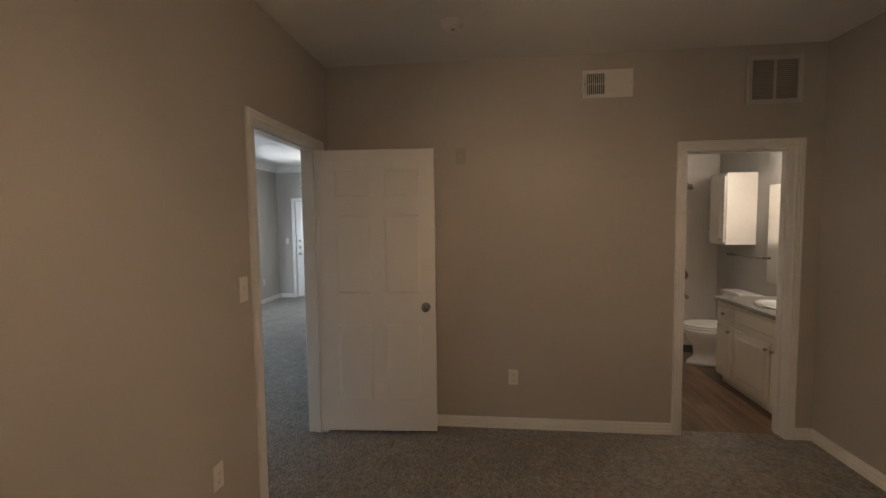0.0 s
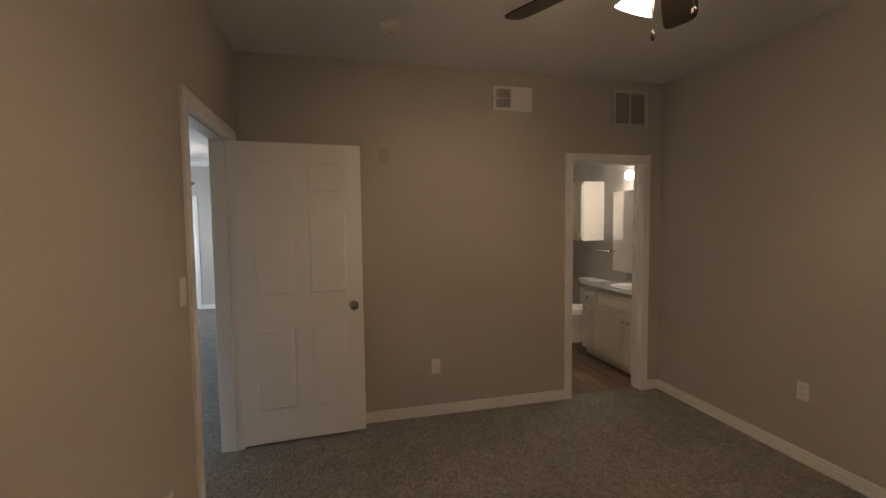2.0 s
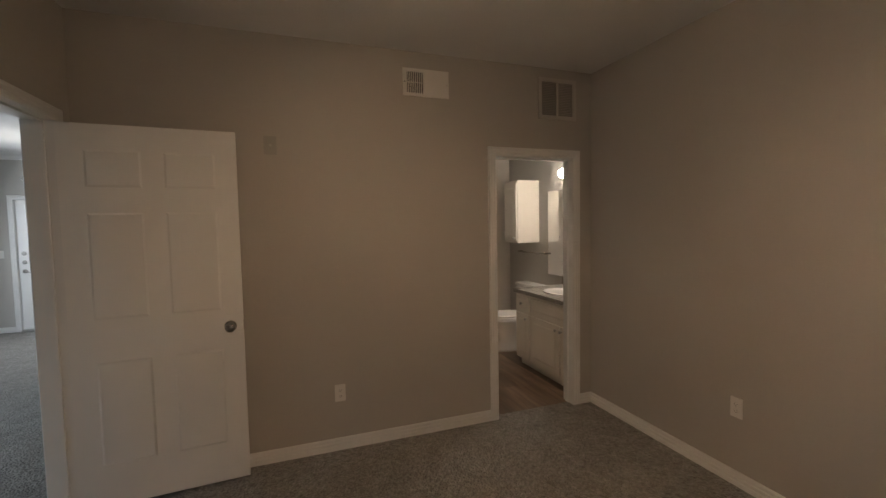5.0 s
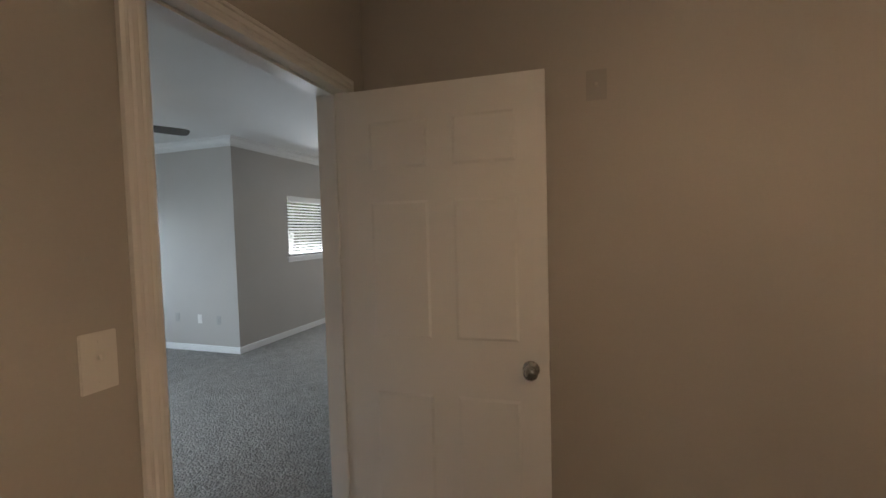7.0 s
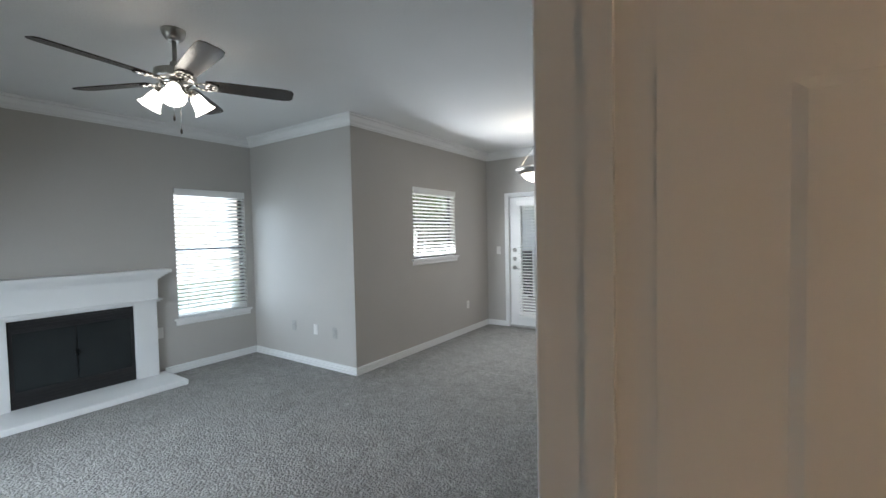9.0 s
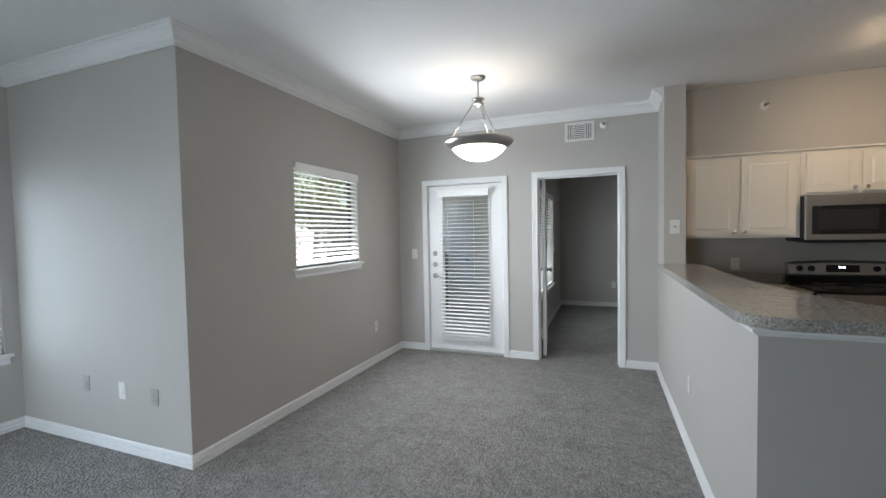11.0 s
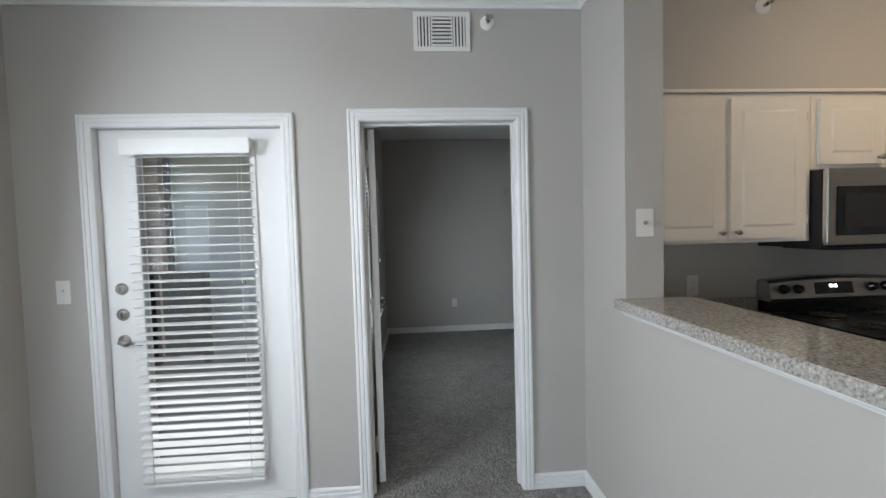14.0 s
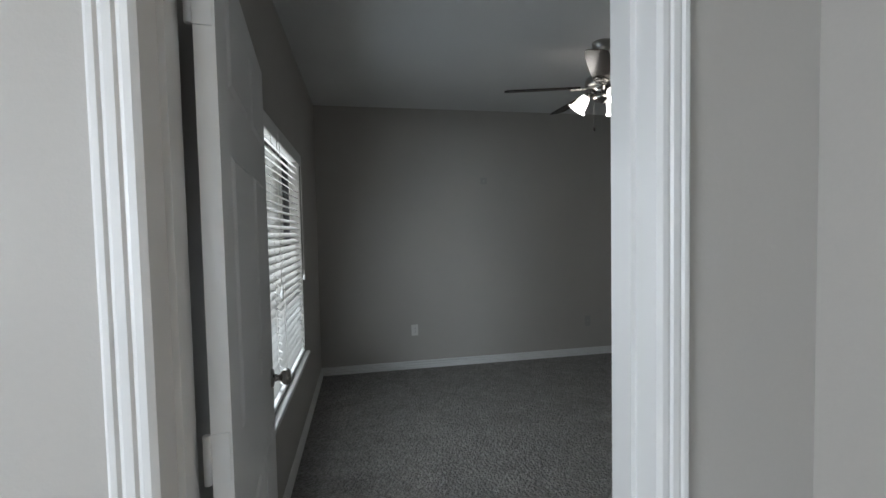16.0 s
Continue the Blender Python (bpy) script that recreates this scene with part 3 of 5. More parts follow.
def window(name, m, w, h, depth, label, twin=False, sill=0.04):
    """Dark aluminium single-hung window with a white drywall return, stool and apron. Local x 0..w, z 0..h, wall from y=0 (room) to depth."""
    d = thing(name, m, label, "window")
    d["kind"] = "structure"
    f = 0.030
    y0, y1 = depth - 0.045, depth - 0.005
    units = [(0, w / 2 - 0.02), (w / 2 + 0.02, w)] if twin else [(0, w)]
    if twin:
        part("mullion", boxes((w / 2 - 0.02, w / 2 + 0.02, y0 - 0.01, y1, 0, h)), BRONZE, d)
    for a, b in units:
        part("window_frame", boxes((a, a + f, y0, y1, 0, h), (b - f, b, y0, y1, 0, h), (a + f, b - f, y0, y1, 0, f), (a + f, b - f, y0, y1, h - f, h)), BRONZE, d)
        mid = h * 0.52
        part("meeting_rail", boxes((a + f, b - f, y0 + 0.003, y1 - 0.004, mid - 0.02, mid + 0.02)), BRONZE, d)
        for z0, z1, yy in ((f, mid - 0.02, y0 + 0.012), (mid + 0.02, h - f, y0 + 0.026)):
            g = part("pane", boxes((a + f, b - f, yy, yy + 0.004, z0, z1)), GLASS, d)
            g.visible_shadow = False
    e = 0.045
    part("window_sill", boxes((-e, w + e, -0.035, 0, -0.022, 0.002), (0, w, 0, y0 - 0.001, -0.022, 0.002), bevel=0.004), TRIM, d)
    part("apron", strip([(0, 0), (0.010, 0), (0.016, 0.012), (0.012, 0.030), (0.018, 0.046), (0.018, sill + 0.016), (0, sill + 0.016)], (-e + 0.02, 0), (w + e - 0.02, 0), (0, -1)), TRIM, d, m=pose(0, 0, -0.022 - sill - 0.016))
    return d


# openings: origin at the lower corner, local y into the wall
window("window_1", pose(-5.64, 4.80, 0.585, 0, 0, 90), 0.81, 1.435, 0.12, "tall dark-framed single-hung window beside the fireplace")
blind(pose(-5.663, 4.812, 2.012, 0, 0, 90), 0.786, 1.415, 28, 0.044, "lowered white faux-wood blind, glowing with daylight", 2)
# unseen south window, assumed from the bluish light on the nook wall
window("unseen_window_living", pose(-2.80, 2.0, 0.585, 0, 0, 180), 1.60, 1.435, 0.12, "assumed unseen twin window in the living room's south wall", twin=True)
# assumed window behind the camera; its closed blind keeps sun and sky out
window("unseen_window_bedroom", pose(2.15, -0.62, 0.585, 0, 0, 180), 1.60, 1.435, 0.12, "assumed unseen twin window in the bedroom's south wall", twin=True)
blind(pose(2.138, -0.597, 2.012, 0, 0, 180), 1.576, 1.415, 80, 0.044, "assumed unseen blind, slats closed to hold back the sun", 2)
window("window_2", pose(-3.84, 6.71, 1.15, 0, 0, 90), 0.95, 0.895, 0.12, "small dark-framed window with a white stool and apron")
blind(pose(-3.863, 6.722, 2.037, 0, 0, 90), 0.926, 0.865, 25, 0.044, "lowered white faux-wood blind with open slats")
window("window_3", pose(-2.28, 9.43, 0.56, 0, 0, 90), 1.72, 1.44, 0.12, "wide dark-framed twin window of the second bedroom", twin=True)
blind(pose(-2.303, 9.442, 1.992, 0, 0, 90), 0.836, 1.42, 30, 0.044, "lowered white faux-wood blind over the twin window")
blind(pose(-2.303, 10.302, 1.992, 0, 0, 90), 0.836, 1.42, 30, 0.044, "lowered white faux-wood blind over the twin window")

# ---- patio door ----
pd = thing("patio_door", pose(-3.4585, 8.632, 0.028), "closed white full-lite patio door with a blind and three locks", "door")
W, H = 0.911, 1.960
gx0, gx1, gz0, gz1 = 0.185, 0.745, 0.20, 1.83
part("leaf", boxes((0.003, gx0, 0, 0.044, 0, H), (gx1, W, 0, 0.044, 0, H), (gx0, gx1, 0, 0.044, 0, gz0), (gx0, gx1, 0, 0.044, gz1, H)), DOORP, pd)
t = 0.028
part("glazing_bead", boxes((gx0 - t, gx0, -0.010, 0, gz0 - t, gz1 + t), (gx1, gx1 + t, -0.010, 0, gz0 - t, gz1 + t), (gx0, gx1, -0.010, 0, gz0 - t, gz0), (gx0, gx1, -0.010, 0, gz1, gz1 + t), bevel=0.003), DOORP, pd)
g = part("pane", boxes((gx0, gx1, 0.018, 0.024, gz0, gz1)), GLASS, pd)
g.visible_shadow = False
for z in (1.155, 1.022):
    part("deadbolt", turned([(0.030, 0), (0.031, 0.006), (0.026, 0.014), (0.020, 0.016), (0.018, 0.018)], 28), NICKEL, pd, "satin nickel deadbolt", pose(0.076, 0, z, 90))
    part("thumb_turn", boxes((0.072, 0.080, -0.032, -0.016, z - 0.014, z + 0.014), bevel=0.002), NICKEL, pd)
lv = part("lever_rose", turned([(0.032, 0), (0.032, 0.006), (0.026, 0.012), (0.012, 0.014), (0.011, 0.045)], 28), NICKEL, pd, "satin nickel lever handle", pose(0.074, 0, 0.885, 90))
bm = rod((0.074, -0.045, 0.885), (0.125, -0.047, 0.882), 0.010, 12)
rod((0.125, -0.047, 0.882), (0.185, -0.043, 0.872), 0.0075, 12, bm)
part("lever", bm, NICKEL, pd)
part("kick_strip", boxes((0.003, W, -0.006, 0, 0.0, 0.035)), DOORP, pd)
for z in (0.15, 0.93, 1.70):
    part("hinge", rod((W + 0.002, -0.004, z), (W + 0.002, -0.004, z + 0.09), 0.006, 10), TRIM, pd)
fixed("threshold", boxes((-3.458, -2.542, 8.585, 8.735, 0.001, 0.028), bevel=0.004), mat("threshold_metal", (0.45, 0.44, 0.42), 0.4, 0.6, spots=0.08), "worn metal threshold of the patio door", "threshold")
blind(pose(-3.300, 8.592, 1.925), 0.605, 1.765, 6, 0.0445, "lowered white faux-wood blind on the patio door", 3, valance=0.062, cords=(0.10, 0.90), wand=False)

# ---- ceiling fans ----
def blade_mesh():
    bm = bmesh.new()
    out = [(0.155, 0.048), (0.20, 0.056), (0.45, 0.066), (0.60, 0.068), (0.645, 0.060), (0.662, 0.035)]
    ring = [(x, y) for x, y in out] + [(x, -y) for x, y in out[::-1]]
    lo = [bm.verts.new((x, y, -0.003)) for x, y in ring]
    hi = [bm.verts.new((x, y, 0.003)) for x, y in ring]
    bm.faces.new(lo[::-1])
    bm.faces.new(hi)
    n = len(ring)
    for k in range(n):
        bm.faces.new((lo[k], lo[(k + 1) % n], hi[(k + 1) % n], hi[k]))
    return mesh_of("blade", bm, BLADE)


def arm_mesh():
    """Cast blade iron with two open loops and screws."""
    bm = bmesh.new()
    box(bm, 0.075, 0.115, -0.014, 0.014, -0.004, 0.004)
    for s in (-1, 1):
        pts = [(0.105, s * 0.008), (0.13, s * 0.030), (0.165, s * 0.042), (0.205, s * 0.034), (0.225, s * 0.012), (0.19, s * 0.010), (0.15, s * 0.012)]
        for a, b in zip(pts, pts[1:]):
            rod((a[0], a[1], -0.007), (b[0], b[1], -0.007), 0.0055, 8, bm)
    for x, y in ((0.17, 0.03), (0.17, -0.03), (0.218, 0)):
        turned([(0.006, -0.014), (0.006, -0.008)], 10, bm, (x, y, 0))
    return mesh_of("blade_iron", bm, CHROME)


BLADE_ME, ARM_ME = blade_mesh(), arm_mesh()


def ceiling_fan(m, drop, turn, shade, bulb, label, lamps=4, lamp_turn=20):
    """Fan hanging from local z=0. drop: how far the blades hang below the ceiling."""
    d = thing("ceiling_fan", m, label, "ceiling fan", "dark-bladed ceiling fans")
    part("canopy", turned([(0.030, -0.062), (0.045, -0.052), (0.060, -0.030), (0.066, -0.008), (0.066, 0)], 32), NICKEL, d)
    part("downrod", rod((0, 0, -0.06), (0, 0, -drop + 0.075), 0.0125, 14), NICKEL, d)
    part("coupling", turned([(0.014, 0.118), (0.026, 0.112), (0.026, 0.080), (0.040, 0.066)], 24), NICKEL, d, m=pose(0, 0, -drop))
    part("motor", turned([(0.030, 0.072), (0.085, 0.068), (0.108, 0.058), (0.112, 0.040), (0.112, 0.014), (0.100, 0.002), (0.080, -0.004)], 40), NICKEL, d, m=pose(0, 0, -drop))
    part("switch_housing", turned([(0.078, -0.004), (0.080, -0.014), (0.058, -0.022), (0.050, -0.045), (0.062, -0.052), (0.062, -0.075), (0.050, -0.088), (0.020, -0.096), (0.008, -0.108)], 36), CHROME, d, m=pose(0, 0, -drop))
    for k in range(5):
        a = turn + 72 * k
        part("blade_iron", ARM_ME, None, d, m=pose(0, 0, -drop, 0, 0, a) @ pose(0, 0, 0, -12, 0, 0))
        part("blade", BLADE_ME, None, d, m=pose(0, 0, -drop, 0, 0, a) @ pose(0, 0, 0.002, -12, 0, 0))
    for k in range(lamps):
        a = lamp_turn + 360 * k / lamps
        base = pose(0, 0, -drop - 0.032, 0, 0, a)
        bm = rod((0.055, 0, 0), (0.095, 0, -0.004), 0.008, 10)
        part("lamp_arm", bm, CHROME, d, m=base)
        hold = base @ pose(0.092, 0, -0.006, 0, -38, 0)
        part("lamp_holder", turned([(0.012, 0.010), (0.024, 0.004), (0.027, -0.018), (0.025, -0.024)], 20), CHROME, d, m=hold)
        bell = [(0.026, -0.020), (0.033, -0.032), (0.040, -0.055), (0.044, -0.080), (0.052, -0.105), (0.066, -0.125), (0.063, -0.125), (0.049, -0.104), (0.041, -0.080), (0.037, -0.055), (0.030, -0.034), (0.022, -0.022)]
        part("lamp_shade", turned(bell, 28, closed=False), shade, d, "lit frosted bell glass shade", hold)
        part("bulb", turned([(0.008, -0.024), (0.014, -0.040), (0.022, -0.058), (0.023, -0.070), (0.016, -0.084), (0.005, -0.090)], 16), bulb, d, m=hold)
    for x, y, ln in ((0.045, -0.035, 0.14), (-0.040, 0.040, 0.19)):
        part("pull_chain", rod((x, y, -drop - 0.07), (x, y, -drop - 0.07 - ln), 0.0016, 6), CHROME, d)
        part("chain_pull", turned([(0.003, 0), (0.006, -0.006), (0.007, -0.022), (0.003, -0.032)], 12, at=(x, y, -drop - 0.07 - ln)), BLADE, d)
    return d


ceiling_fan(pose(1.03, 1.28, CEILING), 0.31, 45.5, SHADE_WARM, BULB_WARM, "brushed nickel ceiling fan with dark blades and warm lit shades", 3, -24)
ceiling_fan(pose(-3.338, 3.844, CEILING), 0.30, -10, SHADE_COOL, BULB_COOL, "brushed nickel ceiling fan with dark blades above the living room", 3, 91)
ceiling_fan(pose(-0.20, 10.60, CEILING), 0.30, 20, SHADE_BED2, BULB_BED2, "brushed nickel ceiling fan with dark blades and lit bell shades", 3, 29)

# ---- pendant over the dining corner ----
p = thing("pendant_lamp", pose(-2.412, 7.250, CEILING), "brushed nickel bowl pendant with a lit frosted glass bowl", "pendant lamp")
part("canopy", turned([(0.012, -0.030), (0.030, -0.028), (0.056, -0.014), (0.064, -0.004), (0.064, 0)], 32), NICKEL, p)
part("stem", rod((0, 0, -0.03), (0, 0, -0.165), 0.006, 12), NICKEL, p)
part("loop", turned([(0.010, -0.16), (0.014, -0.168), (0.050, -0.172), (0.052, -0.180), (0.030, -0.190), (0.034, -0.204), (0.048, -0.212), (0.044, -0.226), (0.016, -0.232), (0.010, -0.245)], 32), NICKEL, p)
for k in range(3):
    a = radians(200 + 120 * k)
    c, s = math.cos(a), math.sin(a)
    part("hanger_rod", rod((0.036 * c, 0.036 * s, -0.205), (0.245 * c, 0.245 * s, -0.515), 0.0045, 10), NICKEL, p)
    part("rod_finial", turned([(0.004, 0.02), (0.014, 0.014), (0.016, 0), (0.012, -0.012), (0.004, -0.02)], 16), CHROME, p, m=pose(0.262 * c, 0.262 * s, -0.528))
part("rim", turned([(0.218, -0.576), (0.240, -0.566), (0.266, -0.548), (0.281, -0.532), (0.285, -0.522), (0.280, -0.513), (0.262, -0.506), (0.240, -0.503), (0.234, -0.507), (0.258, -0.514), (0.266, -0.522), (0.258, -0.540), (0.214, -0.570)], 64, closed=False), NICKEL, p, "brushed nickel rim band")
part("bowl", turned([(0.004, -0.674), (0.060, -0.670), (0.112, -0.657), (0.158, -0.633), (0.194, -0.603), (0.219, -0.568), (0.213, -0.566), (0.188, -0.600), (0.152, -0.628), (0.108, -0.651), (0.058, -0.664), (0.004, -0.668)], 48, closed=False), BOWL, p, "lit frosted white glass bowl")

# ---- kitchen ceiling lamp, half hidden ----
k = thing("flush_ceiling_lamp", pose(0.45, 7.45, CEILING), "round dark bronze flush ceiling lamp, lit warm", "ceiling lamp")
part("band", turned([(0.150, -0.045), (0.165, -0.040), (0.168, -0.010), (0.160, 0.0)], 40), BRONZE, k)
part("lens", turned([(0.004, -0.105), (0.060, -0.098), (0.110, -0.080), (0.145, -0.050), (0.140, -0.044)], 40, closed=False), KITLAMP, k, "lit frosted lens")

# ---- fireplace ----
f = thing("fireplace", pose(-5.64, 3.905, 0, 0, 0, 90), "white painted wooden mantel fireplace with a black glass-doored firebox", "fireplace")
# local x along the wall (-0.73..0.73), front towards -y
part("leg", boxes((-0.655, -0.455, -0.085, 0, 0.052, 0.835), bevel=0.004), TRIM, f)
part("leg", boxes((0.455, 0.655, -0.085, 0, 0.052, 0.835), bevel=0.004), TRIM, f)
part("frieze", boxes((-0.665, 0.665, -0.100, 0, 0.850, 1.060), (-0.455, 0.455, -0.080, 0, 0.800, 0.850), bevel=0.003), TRIM, f)
part("lower_moulding", boxes((-0.700, 0.700, -0.130, 0, 0.832, 0.850), (-0.682, 0.682, -0.112, 0, 0.818, 0.832), bevel=0.004), TRIM, f)
bm = bmesh.new()
for q, z0, z1 in ((0.108, 1.040, 1.062), (0.128, 1.060, 1.082), (0.152, 1.080, 1.102), (0.178, 1.100, 1.118)):
    box(bm, -0.665 - q + 0.1, 0.665 + q - 0.1, -q, 0, z0, z1)
bmesh.ops.bevel(bm, geom=list(bm.edges), offset=0.006, segments=2, affect='EDGES', clamp_overlap=True)
part("crown", bm, TRIM, f)
part("shelf", boxes((-0.765, 0.765, -0.205, 0, 1.118, 1.152), bevel=0.006), TRIM, f)
part("hearth", boxes((-0.74, 0.74, -0.515, 0, 0.0, 0.052), bevel=0.004), TRIM, f, "white raised hearth slab")
fb = part("firebox", boxes((-0.455, 0.455, -0.052, -0.002, 0.052, 0.800)), BLACKMET, f, "black metal firebox face")
part("upper_louvre", boxes(*[(-0.44, 0.44, -0.060, -0.053, 0.705 + 0.028 * j, 0.722 + 0.028 * j) for j in range(3)], bevel=0.002), BLACKMET, fb)
part("lower_louvre", boxes(*[(-0.44, 0.44, -0.060, -0.053, 0.070 + 0.028 * j, 0.087 + 0.028 * j) for j in range(4)], bevel=0.002), BLACKMET, fb)
for a, b in ((-0.42, -0.004), (0.004, 0.42)):
    part("glass_door", boxes((a, b, -0.064, -0.053, 0.195, 0.690), bevel=0.003), mat("smoked_glass", (0.016, 0.020, 0.021), 0.12, spots=0.1), fb)
part("door_pull", boxes((-0.018, -0.010, -0.078, -0.064, 0.42, 0.47), (0.010, 0.018, -0.078, -0.064, 0.42, 0.47), bevel=0.002), BLACKMET, fb)

# ---- wall plates ----
def plate(name, m, kind, label, material=PLATE, w=0.070, h=0.115):
    """Wall plate centred on the origin, room side towards -y."""
    d = thing(name, m, label, "wall plate", "wall plates")
    part("cover", boxes((-w / 2, w / 2, -0.006, 0, -h / 2, h / 2), bevel=0.0022), material, d)
    if kind == "outlet":
        for z in (-0.020, 0.020):
            o = part("receptacle", boxes((-0.0165, 0.0165, -0.0085, -0.006, z - 0.014, z + 0.014), bevel=0.002), material, d)
            part("slot", boxes((-0.008, -0.006, -0.0089, -0.0084, z - 0.003, z + 0.006), (0.006, 0.008, -0.0089, -0.0084, z - 0.004, z + 0.006), (-0.002, 0.002, -0.0089, -0.0084, z - 0.011, z - 0.007)), DARK, o)
    elif kind == "switch":
        part("toggle", boxes((-0.005, 0.005, -0.020, -0.006, 0.000, 0.011), bevel=0.002), material, d, m=pose(0, 0, 0, -20))
        part("toggle_frame", boxes((-0.006, 0.006, -0.0072, -0.006, -0.013, 0.013)), material, d)
    elif kind == "rocker":
        part("rocker", boxes((-0.0165, 0.0165, -0.0095, -0.006, -0.033, 0.033), bevel=0.0015), material, d)
    elif kind == "jack":
        part("jack", turned([(0.007, 0.012), (0.007, 0.004), (0.009, 0.004), (0.009, 0)], 14), NICKEL, d, m=pose(0, -0.006, 0, 90))
    for z in (-0.042, 0.042) if kind != "outlet" else (0,):
        part("screw", turned([(0.0032, 0.0012), (0.0032, 0)], 10), material, d, m=pose(0, -0.006, z, 90))
    return d


plate("outlet", pose(0.693, 3.30, 0.388), "outlet", "white duplex outlet low on the bedroom wall")
plate("jack_plate", pose(0.319, 3.30, 2.012), "jack", "wall-coloured plate high on the bedroom wall", PLATEP, 0.075, 0.115)
plate("light_switch", pose(-0.68, 2.131, 1.224, 0, 0, 90), "switch", "white toggle switch beside the bedroom doorway", w=0.072, h=0.122)
plate("outlet", pose(-0.68, 1.878, 0.430, 0, 0, 90), "outlet", "white duplex outlet below the light switch")
plate("light_switch", pose(2.74, 1.312, 1.212, 0, 0, -90), "switch", "white toggle switch on the bedroom wall")
plate("outlet", pose(2.74, 2.069, 0.445, 0, 0, -90), "outlet", "white duplex outlet on the bedroom side wall")
plate("outlet", pose(-3.84, 7.966, 0.406, 0, 0, 90), "outlet", "white duplex outlet below the small window")
plate("light_switch", pose(-3.639, 8.60, 1.180), "switch", "white toggle switch beside the patio door", h=0.118)
plate("cable_plate", pose(-4.856, 5.71, 0.425), "jack", "wall-coloured cable plate on the nook wall", PLATEP)
plate("blank_plate", pose(-4.472, 5.71, 0.416), "rocker", "white plate between two grey ones on the nook wall")
plate("outlet", pose(-4.159, 5.71, 0.408), "outlet", "grey-painted duplex outlet near the wall corner", PLATEP)
plate("gas_plate", pose(-5.64, 4.600, 0.464, 0, 0, 90), "rocker", "white key plate beside the fireplace", w=0.085, h=0.115)
plate("outlet", pose(-0.945, 6.935, 0.432, 0, 0, -90.8), "outlet", "white outlet on the bar wall")
plate("phone_plate", pose(-0.874, 8.145, 1.447), "jack", "white phone jack plate on the pier", w=0.078, h=0.122)
plate("outlet", pose(-0.290, 8.68, 1.080), "outlet", "white duplex outlet above the kitchen counter")
plate("outlet", pose(1.335, 8.68, 1.040), "outlet", "white duplex outlet beside the range")
plate("outlet", pose(-1.330, 12.29, 0.405), "outlet", "white duplex outlet on the dark bedroom wall")
plate("cable_plate", pose(0.633, 12.29, 0.386), "jack", "grey-painted cable plate on the dark bedroom wall", PLATEP)
plate("jack_plate", pose(-0.559, 12.29, 1.953), "jack", "grey-painted plate high on the dark bedroom wall", PLATEP, 0.07, 0.07)


def supply_vent(m, w, h, label, left_only=False):
    """Stamped register with a raised rim and slats."""
    d = thing("ceiling_vent", m, label, "air vent")
    d.name = "air_vent"
    r = 0.022
    if left_only:
        gx = (-w / 2 + 0.028, -w / 2 + 0.150)
        part("frame", boxes((-w / 2, w / 2, -0.010, 0, h / 2 - r, h / 2), (-w / 2, w / 2, -0.010, 0, -h / 2, -h / 2 + r), (-w / 2, gx[0], -0.010, 0, -h / 2 + r, h / 2 - r), (gx[1], w / 2, -0.010, 0, -h / 2 + r, h / 2 - r)), PLATE, d)
        # near-black sheet on the wall stands in for the shade inside the duct
        part("duct_shade", boxes((gx[0], gx[1], -0.001, 0, -h / 2 + r, h / 2 - r)), DARK, d)
        for k in range(9):
            x = gx[0] + 0.007 + k * 0.0135
            part("slat", boxes((x, x + 0.0055, -0.008, -0.001, -h / 2 + r, h / 2 - r)), PLATE, d)
        part("cross_bar", boxes((gx[0], gx[1], -0.007, -0.002, -0.003, 0.003)), PLATE, d)
        part("lever", boxes((w / 2 - 0.020, w / 2 - 0.015, -0.024, -0.010, -0.010, 0.010)), PLATE, d)
        for x in (-w / 2 + 0.012, w / 2 - 0.012):
            part("screw", turned([(0.004, 0.002), (0.004, 0)], 10), DARK, d, m=pose(x, -0.010, 0, 90))
    else:
        a, b = -w * 0.17, w * 0.17
        part("frame", boxes((-w / 2, w / 2, -0.010, 0, h / 2 - r, h / 2), (-w / 2, w / 2, -0.010, 0, -h / 2, -h / 2 + r), (-w / 2, -w / 2 + r, -0.010, 0, -h / 2 + r, h / 2 - r), (w / 2 - r, w / 2, -0.010, 0, -h / 2 + r, h / 2 - r), (a - 0.006, a, -0.010, 0, -h / 2 + r, h / 2 - r), (b, b + 0.006, -0.010, 0, -h / 2 + r, h / 2 - r)), PLATE, d)
        # dark sheet again paints the duct's shade behind the slats
        part("duct_shade", boxes((-w / 2 + r, w / 2 - r, -0.0012, 0, -h / 2 + r, h / 2 - r)), DARK, d)
        n = 8
        for k in range(n):
            z = -h / 2 + r + (k + 0.5) * (h - 2 * r) / n
            part("slat", boxes((a, b, -0.008, -0.0015, z - 0.005, z + 0.005)), PLATE, d)
        for k in range(4):
            for x0, x1 in ((-w / 2 + r, a - 0.006), (b + 0.006, w / 2 - r)):
                x = x0 + (k + 0.5) * (x1 - x0) / 4
                part("slat", boxes((x - 0.0048, x + 0.0048, -0.008, -0.0015, -h / 2 + r, h / 2 - r)), PLATE, d)
        part("lever", boxes((w / 2 - 0.010, w / 2 - 0.006, -0.026, -0.010, -0.014, 0.010)), PLATE, d)
    return d


